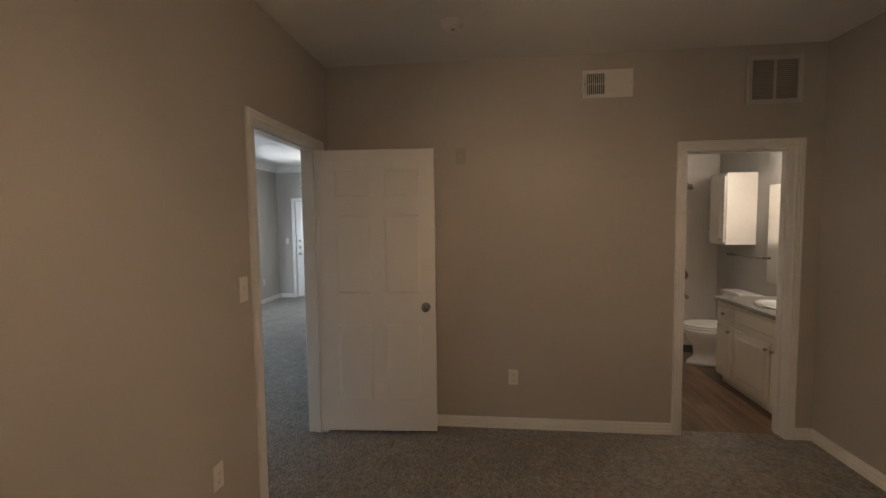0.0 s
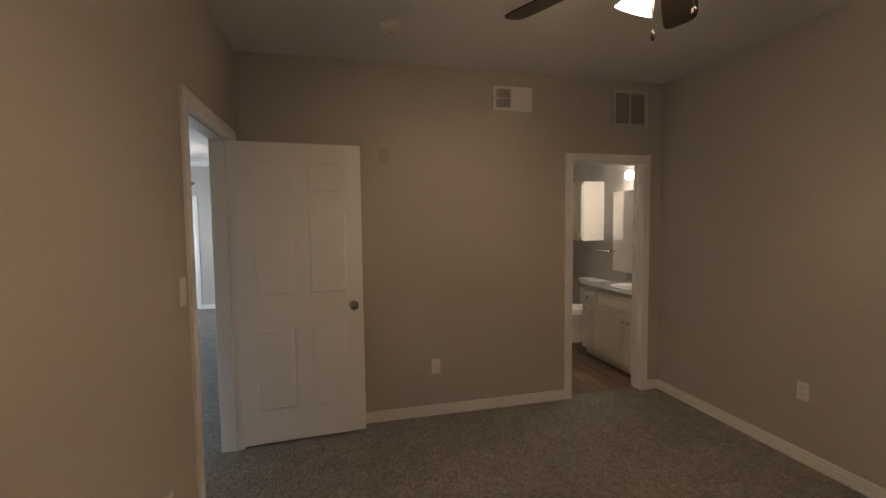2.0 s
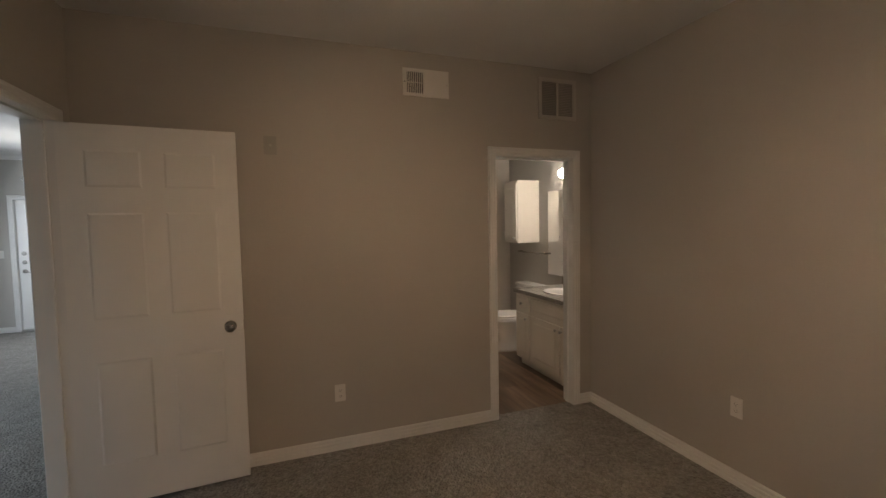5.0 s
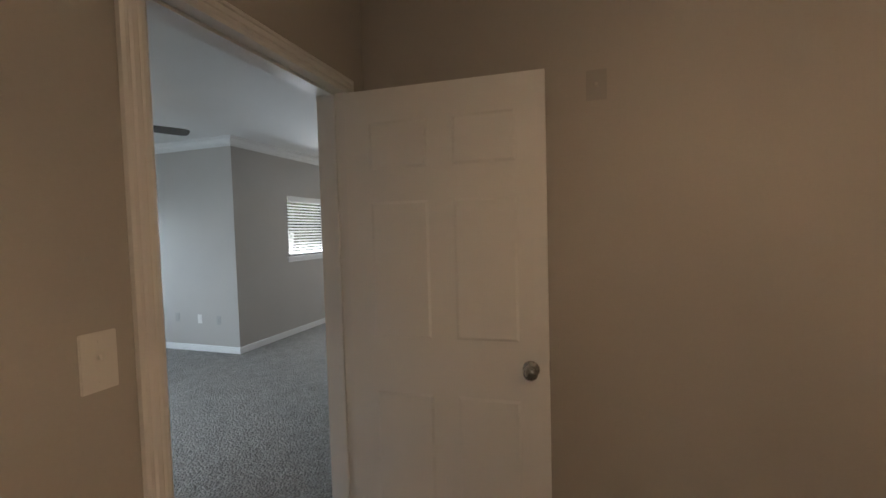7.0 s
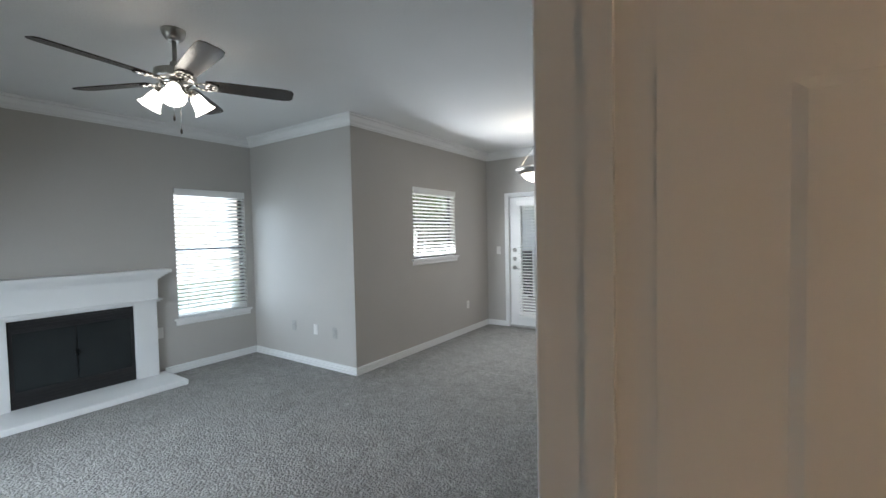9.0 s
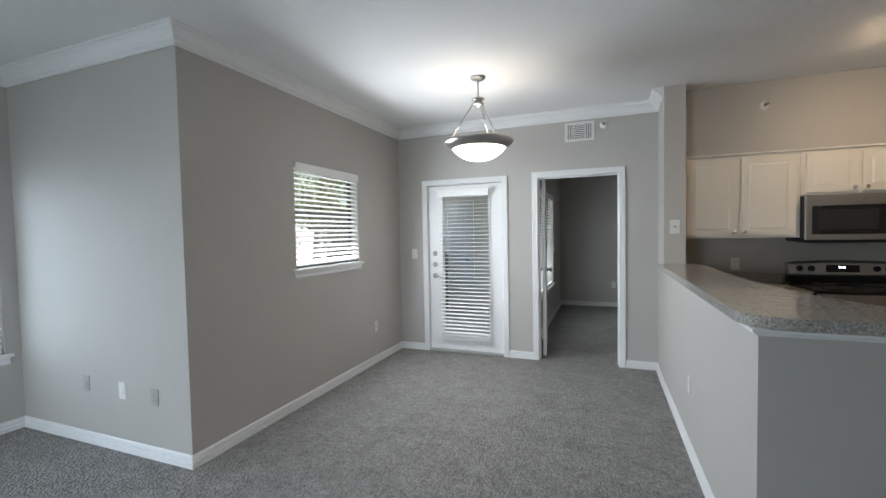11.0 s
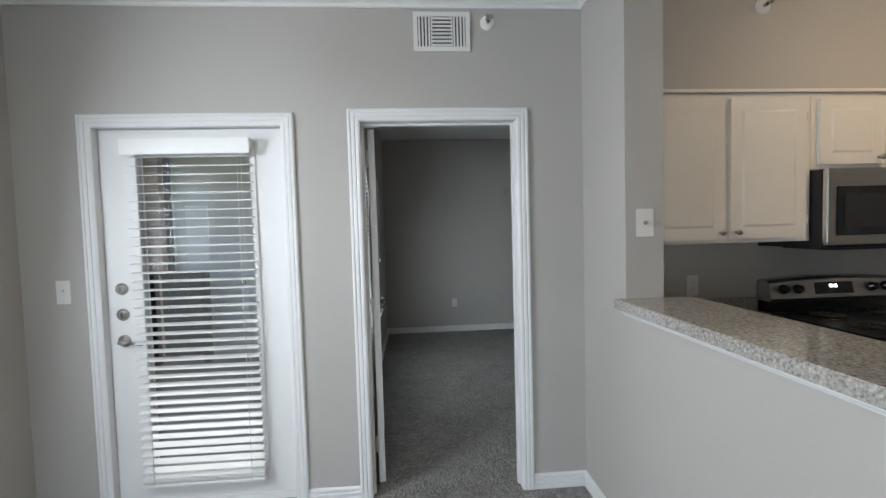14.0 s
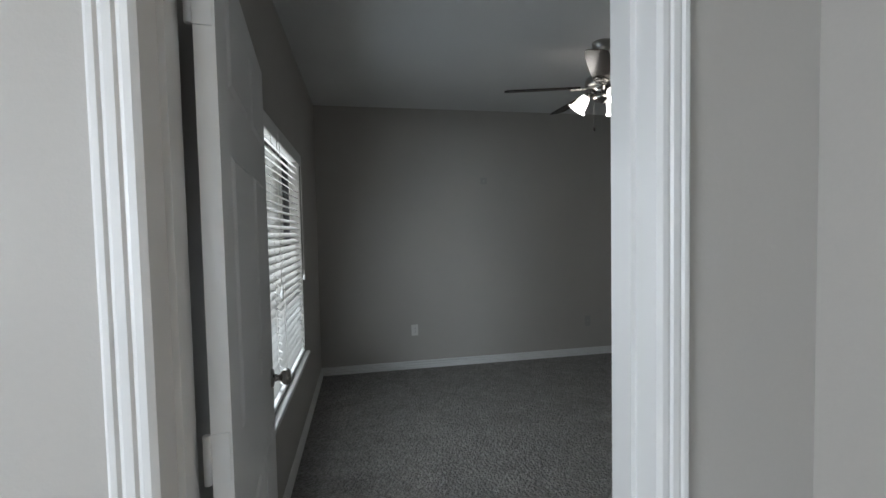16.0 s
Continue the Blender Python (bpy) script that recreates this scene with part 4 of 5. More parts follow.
supply_vent(pose(1.342, 3.30, 2.482), 0.332, 0.186, "white wall register with a short run of slats", True)
supply_vent(pose(-1.704, 8.60, 2.466), 0.294, 0.198, "white three-way wall register above the doorway")
rv = thing("return_grille", pose(2.414, 3.30, 2.459), "white return-air grille with two dusty grey panels", "air vent")
part("frame", boxes((-0.171, 0.171, -0.014, 0, 0.128, 0.156), (-0.171, 0.171, -0.014, 0, -0.156, -0.128), (-0.171, -0.143, -0.014, 0, -0.128, 0.128), (0.143, 0.171, -0.014, 0, -0.128, 0.128), (-0.007, 0.007, -0.012, 0, -0.128, 0.128)), mat("aged_grille_paint", (0.52, 0.50, 0.47), 0.45, spots=0.04), rv)
part("filter", boxes((-0.143, 0.143, -0.0015, 0, -0.128, 0.128)), mat("dusty_filter", (0.24, 0.225, 0.21), 0.9, spots=0.15, spot_scale=20), rv)
GRV = mesh_of("slat", boxes((-0.066, 0.066, -0.007, -0.002, -0.0016, 0.0016)), mat("grey_grille", (0.36, 0.345, 0.32), 0.5, spots=0.05))
for x in (-0.0755, 0.0755):
    for k in range(20):
        part("slat", GRV, None, rv, m=pose(x, 0, -0.122 + k * 0.0128, 35))

sd = thing("smoke_detector", pose(0.318, 2.71, CEILING), "round white smoke detector on the bedroom ceiling", "smoke detector")
part("base", turned([(0.066, -0.010), (0.070, -0.006), (0.070, 0)], 36), PLATE, sd)
part("cover", turned([(0.020, -0.040), (0.048, -0.038), (0.058, -0.030), (0.062, -0.012), (0.064, -0.010)], 36), PLATE, sd)
part("test_button", turned([(0.010, -0.043), (0.011, -0.040)], 16), PLATEP, sd)


def sprinkler(m, label):
    d = thing("sprinkler", m, label, "sprinkler")
    part("escutcheon", turned([(0.012, 0.012), (0.030, 0.008), (0.038, 0.002), (0.038, 0)], 28), PLATE, d, m=pose(0, 0, 0, 90))
    bm = rod((0, -0.005, 0), (0, -0.030, 0), 0.009, 12)
    for s in (-1, 1):
        rod((s * 0.008, -0.030, 0), (s * 0.016, -0.044, 0), 0.003, 8, bm)
        rod((s * 0.016, -0.044, 0), (0, -0.062, 0), 0.003, 8, bm)
    rod((0, -0.030, 0), (0, -0.062, 0), 0.003, 8, bm)
    part("head", bm, CHROME, d)
    part("deflector", boxes((-0.018, 0.018, -0.066, -0.063, -0.004, 0.016), bevel=0.001), CHROME, d)
    return d


sprinkler(pose(-1.463, 8.60, 2.512), "white and chrome sidewall sprinkler beside the vent")
sprinkler(pose(-0.165, 8.34, 2.475), "chrome sidewall sprinkler above the kitchen cabinets")

# ---- bar top ----
arc = [(-0.825 + 0.15 * math.cos(radians(a)), 5.80 + 0.15 * math.sin(radians(a))) for a in range(180, 271, 10)]
bar = [(-1.01, 8.16)] + arc + [(1.18, 5.65), (1.18, 6.00), (-0.44, 6.02), (-0.56, 6.30), (-0.64, 6.75), (-0.66, 7.2), (-0.66, 8.142), (-0.964, 8.142), (-0.964, 8.16)]
bt = thing("bar_top", pose(0, 0, 0), "speckled grey stone-look laminate bar top with a rounded corner", "countertop")
part("slab", prism(bar, 1.072, 1.116, 0.004), GRANITE, bt)
TR = [(0, 0), (0.008, 0), (0.012, 0.008), (0.022, 0.014), (0.024, 0.026), (0, 0.026)]
part("under_moulding", strip(TR, (-0.928, 5.69), (-0.962, 8.142), (-1, 0), 1, 0), TRIM, bt, m=pose(0, 0, 1.045))
part("under_moulding", strip(TR, (-0.928, 5.69), (1.18, 5.69), (0, -1), 1, 0), TRIM, bt, m=pose(0, 0, 1.045))

# ---- kitchen ----
def cab_knob(parent, x, z, y):
    part("knob", turned([(0.007, 0), (0.006, 0.012), (0.013, 0.018), (0.015, 0.024), (0.012, 0.030), (0.004, 0.032)], 18), NICKEL, parent, "satin nickel knob", pose(x, y, z, 90))


def cabinet(name, m, w, h, depth, doors, knobs, label, stile=0.035, toe=0.0, drawer=0.0):
    """Face-frame cabinet, front at y=0 towards -y; knobs: for each door 'l' or 'r' edge, 't' or 'b' end."""
    d = thing(name, m, label, "cabinet", "white raised-panel cabinets")
    part("body", boxes((0, w, 0.0, depth, toe, h), *([(0.0, w, 0.07, depth, 0, toe)] if toe else [])), CABP, d)
    n = doors
    dw = (w - stile * 2 - 0.03 * (n - 1)) / n
    for k in range(n):
        x0 = stile + k * (dw + 0.03)
        z0, z1 = toe + 0.022, h - 0.030 - drawer
        fm = 0.052
        dd = part("door", slab_with_panels(dw, z1 - z0, 0.018, [(fm, dw - fm)], [(fm, z1 - z0 - fm)], False, 0.006, 0.005, 0.006, 0.011), CABP, d, m=pose(x0, -0.018, z0))
        side, end = knobs[k]
        cab_knob(dd, 0.026 if side == 'l' else dw - 0.026, 0.032 if end == 'b' else z1 - z0 - 0.032, 0)
        hx = -0.004 if side == 'r' else dw + 0.004
        for z in (0.07, z1 - z0 - 0.11):
            part("hinge", boxes((hx - 0.004, hx + 0.004, -0.004, 0.016, z, z + 0.04), bevel=0.001), CABP, dd)
        if drawer:
            dr = part("drawer", slab_with_panels(dw, drawer - 0.03, 0.018, [(0.03, dw - 0.03)], [(0.03, drawer - 0.06)], False, 0.004, 0.004, 0.008, 0.012), CABP, d, m=pose(x0, -0.018, z1 + 0.028))
            cab_knob(dr, dw / 2, (drawer - 0.03) / 2, 0)
    return d


cabinet("wall_cabinet", pose(-0.785, 8.35, 1.335), 0.883, 0.732, 0.328, 2, ('rb', 'lb'), "white raised-panel wall cabinet beside the pier")
cabinet("wall_cabinet", pose(0.100, 8.35, 1.690), 0.776, 0.377, 0.328, 2, ('rb', 'lb'), "short white raised-panel cabinet above the microwave")
cabinet("wall_cabinet", pose(0.878, 8.35, 1.335), 0.90, 0.732, 0.328, 2, ('lb', 'lb'), "tall white raised-panel cabinet beside the microwave")
fixed("trim", boxes((-0.785, 3.0, 8.330, 8.339, 2.066, 2.082), bevel=0.002), CABP, "thin trim between wall cabinets and soffit", "trim")
cabinet("base_cabinet", pose(-0.785, 8.08, 0), 0.875, 0.865, 0.598, 2, ('rt', 'lt'), "white raised-panel base cabinet below the counter", toe=0.1, drawer=0.17)
cabinet("base_cabinet", pose(0.880, 8.08, 0), 0.90, 0.865, 0.598, 2, ('rt', 'lt'), "white raised-panel base cabinet beside the range", toe=0.1, drawer=0.17)
cabinet("base_cabinet", pose(-0.20, 6.50, 0, 0, 0, 90), 1.45, 0.865, 0.60, 3, ('rt', 'lt', 'rt'), "white raised-panel base cabinet behind the bar", toe=0.1, drawer=0.17)
for dims, back in (((-0.787, 0.094, 8.055, 8.678), (-0.787, 0.094)), ((0.878, 2.60, 8.055, 8.678), (0.878, 2.60))):
    c = thing("countertop", pose(0, 0, 0), "speckled grey stone-look laminate countertop with a backsplash", "countertop")
    part("slab", boxes((*dims, 0.866, 0.904), bevel=0.004), GRANITE, c)
    part("backsplash", boxes((*back, 8.658, 8.678, 0.905, 1.000), bevel=0.003), GRANITE, c)
c = thing("countertop", pose(0, 0, 0), "speckled grey laminate counter along the kitchen side of the bar", "countertop")
part("slab", boxes((-0.838, -0.17, 5.812, 8.050, 0.866, 0.904), bevel=0.004), GRANITE, c)

mw = thing("microwave", pose(0.104, 8.262, 1.298), "stainless over-range microwave with a black glass door", "microwave")
part("case", boxes((0, 0.764, 0.030, 0.414, 0, 0.386), bevel=0.003), BLACKMET, mw)
part("front", boxes((0, 0.764, 0, 0.029, 0.016, 0.386), bevel=0.006), STEEL, mw)
part("window", boxes((0.045, 0.535, -0.004, -0.0005, 0.062, 0.298), bevel=0.003), BLACKGL, mw)
part("inner_window", boxes((0.085, 0.470, -0.006, -0.0045, 0.100, 0.262)), mat("mesh_glass", (0.03, 0.03, 0.032), 0.2, grain=0.3, grain_scale=400), mw)
part("control_panel", boxes((0.590, 0.738, -0.004, -0.0005, 0.062, 0.298), bevel=0.003), BLACKGL, mw)
bm = tube([(0.562, 0.002, 0.050), (0.566, -0.028, 0.075), (0.567, -0.040, 0.130), (0.567, -0.043, 0.180), (0.567, -0.040, 0.230), (0.566, -0.028, 0.285), (0.562, 0.002, 0.310)], 0.011)
part("handle", bm, CHROME, mw, "curved polished steel handle")
for r in range(6):
    for cc in range(4):
        part("button", boxes((0.612 + cc * 0.028, 0.632 + cc * 0.028, -0.0055, -0.0042, 0.080 + r * 0.026, 0.096 + r * 0.026)), mat("button_grey", (0.10, 0.10, 0.105), 0.4) if (r, cc) == (0, 0) else bpy.data.materials["button_grey"], mw)
part("badge", boxes((0.372, 0.392, -0.002, 0, 0.336, 0.352)), NICKEL, mw)
part("underside_vent", boxes((0.05, 0.71, 0.02, 0.30, -0.010, 0.0)), BLACKMET, mw)

st = thing("kitchen_range", pose(0.104, 8.03, 0), "stainless and black electric coil range with a backguard clock", "range")
part("body", boxes((0, 0.762, 0.03, 0.63, 0.03, 0.895), bevel=0.003), BLACKEN, st)
part("cooktop", boxes((-0.003, 0.765, 0.0, 0.565, 0.896, 0.922), bevel=0.008), BLACKEN, st)
part("oven_door", boxes((0.005, 0.757, -0.005, 0.029, 0.21, 0.80), bevel=0.006), STEEL, st)
part("oven_window", boxes((0.13, 0.63, -0.009, -0.0055, 0.36, 0.66), bevel=0.003), BLACKGL, st)
part("control_rail", boxes((0.005, 0.757, -0.003, 0.029, 0.812, 0.892), bevel=0.004), STEEL, st)
bm = rod((0.06, -0.05, 0.765), (0.70, -0.05, 0.765), 0.012, 14)
rod((0.08, -0.05, 0.765), (0.08, 0.0, 0.765), 0.008, 10, bm)
rod((0.68, -0.05, 0.765), (0.68, 0.0, 0.765), 0.008, 10, bm)
part("oven_handle", bm, STEEL, st)
part("drawer", boxes((0.005, 0.757, -0.003, 0.029, 0.05, 0.198), bevel=0.006), STEEL, st)
bgd = part("backguard", boxes((0, 0.762, 0.570, 0.640, 0.922, 1.000)), BLACKEN, st)
bm = bmesh.new()
prof = [(0.555, 0.985), (0.545, 1.000), (0.565, 1.095), (0.580, 1.112), (0.640, 1.112), (0.640, 0.985)]
n = 12
rings = []
for i in range(n + 1):
    x = -0.002 + 0.766 * i / n
    lift = 0.018 * (1 - (2 * i / n - 1) ** 2) - 0.010
    rings.append([bm.verts.new((x, y, z + (lift if z > 1.05 else 0))) for y, z in prof])
for a, b in zip(rings, rings[1:]):
    for k in range(len(prof)):
        bm.faces.new((a[k], a[(k + 1) % len(prof)], b[(k + 1) % len(prof)], b[k]))
bm.faces.new(rings[0])
bm.faces.new(rings[-1])
part("control_hood", bm, STEEL, st)
dsp = part("clock_panel", boxes((0.265, 0.500, -0.003, 0.003, -0.034, 0.034), bevel=0.002), BLACKGL, st, m=pose(0, 0.556, 1.052, -12))
# the clock shows unreadable lit digits
part("digits", boxes((0.355, 0.372, -0.0045, -0.0032, 0.002, 0.020), (0.376, 0.380, -0.0045, -0.0032, 0.006, 0.016), (0.384, 0.400, -0.0045, -0.0032, 0.002, 0.020)), DIGITS, dsp)
for x in (0.075, 0.160, 0.610, 0.690):
    kn = part("control_knob", turned([(0.026, 0), (0.026, 0.006), (0.021, 0.010), (0.019, 0.026), (0.016, 0.028)], 24), BLACKEN, st, m=pose(x, 0.552, 1.052, 78))
    part("pointer", boxes((-0.003, 0.003, -0.018, 0.018, 0.026, 0.034)), BLACKEN, kn)
for x, y, r in ((0.20, 0.15, 0.10), (0.56, 0.15, 0.078), (0.20, 0.42, 0.078), (0.56, 0.42, 0.10)):
    bw = part("drip_bowl", turned([(r + 0.016, 0.9225), (r + 0.014, 0.927), (r + 0.004, 0.925), (r - 0.01, 0.9235)], 36, closed=False), BLACKEN, st, m=pose(x, y, 0))
    bm = bmesh.new()
    last = None
    for s in range(90):
        a = s * 2 * math.pi / 22
        rr = 0.018 + (r - 0.02) * s / 89
        pnt = (rr * math.cos(a), rr * math.sin(a), 0.932)
        if last:
            rod(last, pnt, 0.0042, 6, bm)
        last = pnt
    part("coil", bm, BLACKMET, bw)

# ---- bathroom ----
v = thing("bathroom_vanity", pose(2.665, 4.40, 0, 0, 0, -90), "white raised-panel bathroom vanity with a drawer and doors", "vanity")
# local x runs along -y from the far end, front towards -x of the world
part("body", boxes((0.0, 0.975, 0.002, 0.583, 0.085, 0.775), (0.0, 0.975, 0.06, 0.583, 0.0, 0.085)), CABP, v)
for x0, x1, z0, z1, kx, kz in ((0.03, 0.275, 0.60, 0.75, 0.122, 0.075), (0.03, 0.275, 0.11, 0.57, 0.21, 0.42), (0.305, 0.955, 0.60, 0.75, None, None), (0.305, 0.785, 0.11, 0.57, 0.450, 0.42), (0.800, 0.955, 0.11, 0.57, 0.03, 0.42)):
    fm = 0.045 if z1 < 0.6 else 0.028
    dr = part("door" if z1 < 0.6 else "drawer", slab_with_panels(x1 - x0, z1 - z0, 0.018, [(fm, x1 - x0 - fm)], [(fm, z1 - z0 - fm)], False, 0.005, 0.004, 0.01, 0.016), CABP, v, m=pose(x0, -0.018, z0))
    if kx:
        cab_knob(dr, kx, kz, 0)
vt = thing("countertop", pose(0, 0, 0), "grey-beige laminate vanity top with an oval white basin", "countertop")
part("slab", boxes((2.635, 3.248, 3.423, 4.415, 0.776, 0.812), bevel=0.004), GRANITE, vt)
part("backsplash", boxes((3.258, 3.248, 3.423, 4.415, 0.813, 0.905), bevel=0.003), GRANITE, vt)
bs = part("basin", turned([(0.235, 0.813), (0.240, 0.822), (0.225, 0.828), (0.205, 0.820), (0.16, 0.815), (0.03, 0.8135)], 40), PORC, vt, m=Matrix.Translation((2.93, 3.92, 0)) @ Matrix.Diagonal((0.82, 1.0, 1.0, 1.0)))
bm = rod((3.14, 3.92, 0.813), (3.14, 3.92, 0.90), 0.014, 12)
rod((3.14, 3.92, 0.893), (3.02, 3.92, 0.885), 0.010, 12, bm)
for s in (-0.1, 0.1):
    turned([(0.018, 0.813), (0.020, 0.83), (0.016, 0.865), (0.024, 0.872), (0.022, 0.885)], 16, bm, (3.14, 3.92 + s, 0))
part("faucet", bm, CHROME, vt, "chrome two-handle faucet")
mr = thing("wall_mirror", pose(0, 0, 0), "frameless wall mirror above the vanity", "mirror")
part("glass", boxes((3.238, 3.2485, 3.44, 4.66, 0.906, 1.86), bevel=0.0015), MIRROR, mr)
vl = thing("vanity_light", pose(3.25, 4.02, 2.02, 0, 0, 0), "chrome vanity light bar with lit globes", "wall lamp")
part("bar", boxes((-0.030, 0, -0.32, 0.32, -0.05, 0.05), bevel=0.006), CHROME, vl)
for y in (-0.24, -0.08, 0.08, 0.24):
    part("globe", turned([(0.012, -0.052), (0.034, -0.042), (0.050, -0.018), (0.054, 0.004), (0.046, 0.028), (0.026, 0.046), (0.010, 0.052)], 24), VANLAMP, vl, "lit frosted globe", pose(-0.088, y, 0))
    part("socket", turned([(0.020, 0), (0.022, 0.02), (0.018, 0.035)], 16), CHROME, vl, m=pose(-0.030, y, 0, 0, -90))
wc = cabinet("bath_cabinet", pose(2.955, 5.16, 1.268, 0, 0, -90), 0.30, 0.740, 0.293, 1, ('rb',), "white single-door wall cabinet above the toilet", stile=0.012)
tb = thing("towel_bar", pose(3.25, 4.98, 1.14), "chrome towel bar on the bathroom wall", "towel bar")
part("bar", rod((-0.06, -0.28, 0), (-0.06, 0.28, 0), 0.008, 12), CHROME, tb)
for s in (-0.28, 0.28):
    part("post", rod((0, s, 0), (-0.066, s, 0), 0.012, 12), CHROME, tb)

tl = thing("toilet", pose(2.96, 4.90, 0, 0, 0, -90), "white porcelain toilet with a closed seat", "toilet")
# local -y points away from the tank
def oval(bm, cy, rings, steps=32):
    made = []
    for rx, ry, oy, z in rings:
        made.append([bm.verts.new((rx * math.cos(2 * math.pi * k / steps), cy + oy + ry * math.sin(2 * math.pi * k / steps), z)) for k in range(steps)])
    for a, b in zip(made, made[1:]):
        for k in range(steps):
            f = bm.faces.new((a[k], a[(k + 1) % steps], b[(k + 1) % steps], b[k]))
            f.smooth = True
    bm.faces.new(made[0][::-1])
    bm.faces.new(made[-1])
    return bm
part("bowl", oval(bmesh.new(), -0.12, [(0.125, 0.25, 0.03, 0.0), (0.120, 0.245, 0.03, 0.03), (0.105, 0.20, 0.05, 0.09), (0.115, 0.20, 0.04, 0.18), (0.155, 0.235, 0.0, 0.28), (0.185, 0.262, -0.01, 0.36), (0.188, 0.265, -0.01, 0.385)]), PORC, tl)
part("seat", oval(bmesh.new(), -0.13, [(0.188, 0.262, 0, 0.387), (0.192, 0.266, 0, 0.395), (0.190, 0.264, 0, 0.406), (0.182, 0.255, 0, 0.410)]), PORC, tl)
part("lid", oval(bmesh.new(), -0.13, [(0.186, 0.258, 0, 0.413), (0.190, 0.262, 0, 0.420), (0.186, 0.258, 0, 0.430), (0.165, 0.235, 0, 0.436)]), PORC, tl)
part("tank", boxes((-0.215, 0.215, 0.100, 0.280, 0.386, 0.735), bevel=0.018), PORC, tl)
part("tank_lid", boxes((-0.225, 0.225, 0.090, 0.286, 0.736, 0.768), bevel=0.010), PORC, tl)
part("flush_lever", rod((-0.16, 0.100, 0.67), (-0.16, 0.085, 0.67), 0.008, 10, rod((-0.16, 0.085, 0.67), (-0.09, 0.082, 0.66), 0.005, 10)), CHROME, tl)

fixed("tub_surround", boxes((1.302, 3.249, 5.588, 5.599, 0.0, 2.398)), SURR, "beige moulded shower surround", "shower wall")
tu = thing("bathtub", pose(1.30, 5.27, 0), "beige-white alcove bathtub below the shower", "bathtub")
part("apron", boxes((0.005, 1.30, 0.0, 0.05, 0.0, 0.40), bevel=0.008), PORC, tu)
part("rim", boxes((0.005, 1.30, 0.052, 0.316, 0.34, 0.40), bevel=0.012), PORC, tu)
sh = thing("shower_fittings", pose(2.86, 5.588, 0), "chrome shower head, valve and tub spout", "shower")
part("shower_arm", rod((0, 0, 1.98), (0, -0.12, 1.93), 0.009, 12), CHROME, sh)
part("shower_head", turned([(0.010, 0.05), (0.018, 0.03), (0.036, 0.0), (0.034, -0.006)], 20), CHROME, sh, m=pose(0, -0.13, 1.90, 30))
part("valve_plate", turned([(0.060, 0), (0.062, 0.004), (0.050, 0.010), (0.020, 0.012), (0.016, 0.040)], 28), CHROME, sh, m=pose(0, 0, 0.86, 90))
part("valve_lever", boxes((-0.010, 0.010, -0.052, -0.040, -0.008 + 0.86, 0.085 + 0.86), bevel=0.003), CHROME, sh)
part("tub_spout", rod((0, 0, 0.62), (0, -0.13, 0.61), 0.022, 14), CHROME, sh)

# ---- outdoors ----
tagged(part("ground", boxes((-260, 260, -260, 260, -0.42, -0.20)), GRASS), "grassy ground stretching to the horizon", "ground", kind="structure")
fixed("patio_floor", boxes((-5.3, -2.42, 8.72, 12.6, -0.19, -0.03)), CONCRETE, "pale concrete patio slab", "patio")
fixed("patio_ceiling", boxes((-5.3, -2.42, 8.72, 12.6, 2.62, 2.74)), SIDING, "painted ceiling over the patio", "ceiling")
fixed("patio_beam", boxes((-5.2, -5.0, 8.72, 11.4, 2.42, 2.62)), SIDING, "pale painted beam along the patio edge", "beam")
fixed("wall_storage", boxes((-4.80, -4.76, 11.70, 11.82, -0.03, 2.62), (-3.88, -2.42, 11.70, 11.82, -0.03, 2.62), (-4.76, -3.88, 11.70, 11.82, 1.97, 2.62)), SIDING, "pale painted wall of the patio storage closet", "wall")
cd = thing("storage_door", pose(-4.755, 11.712, -0.028), "closed pale blue-white storage closet door on the patio", "door")
part("leaf", slab_with_panels(0.87, 1.985, 0.045, [(0.11, 0.40), (0.47, 0.76)], [(0.20, 0.80), (0.98, 1.84)], False), CLOSET, cd)
part("frame", boxes((-0.06, -0.004, -0.03, -0.013, 0, 2.05), (0.874, 0.93, -0.03, -0.013, 0, 2.05), (-0.004, 0.874, -0.03, -0.013, 1.99, 2.05)), TRIM, cd)
door_knob(cd, 0.79, 0.90, 0.0, -1)
fixed("downspout", boxes((-4.805, -4.745, 11.60, 11.665, -0.03, 2.6), bevel=0.01), BRONZE, "dark bronze downspout beside the brick column", "downspout")
def patio_rail(m, boards, label):
    """Boarded railing running along local x from the origin, with an end post."""
    rl = thing("patio_rail", m, label, "railing", "patio railings")
    ln = boards * 0.1455
    part("top_rail", boxes((0, ln, -0.045, 0.045, 1.02, 1.06), bevel=0.004), BRONZE, rl)
    part("bottom_rail", boxes((0, ln, -0.03, 0.03, 0.09, 0.13), bevel=0.004), BRONZE, rl)
    part("post", boxes((ln, ln + 0.08, -0.04, 0.04, 0, 1.08), bevel=0.004), BRONZE, rl)
    for k in range(boards):
        part("board", boxes((0.004 + k * 0.1455, 0.139 + k * 0.1455, -0.02, 0.02, 0.13, 1.02)), RAILB, rl)


RAILB = mat("rail_board", (0.06, 0.06, 0.062), 0.7, spots=0.1)
patio_rail(pose(-4.86, 8.74, -0.03, 0, 0, 90), 18, "dark grey boarded patio railing beside the brick column")
# assumed section, added to fill an unexplained dark shape before the storage door
patio_rail(pose(-4.80, 11.47, -0.03), 3, "short dark grey boarded panel filling a dark shape before the storage closet")
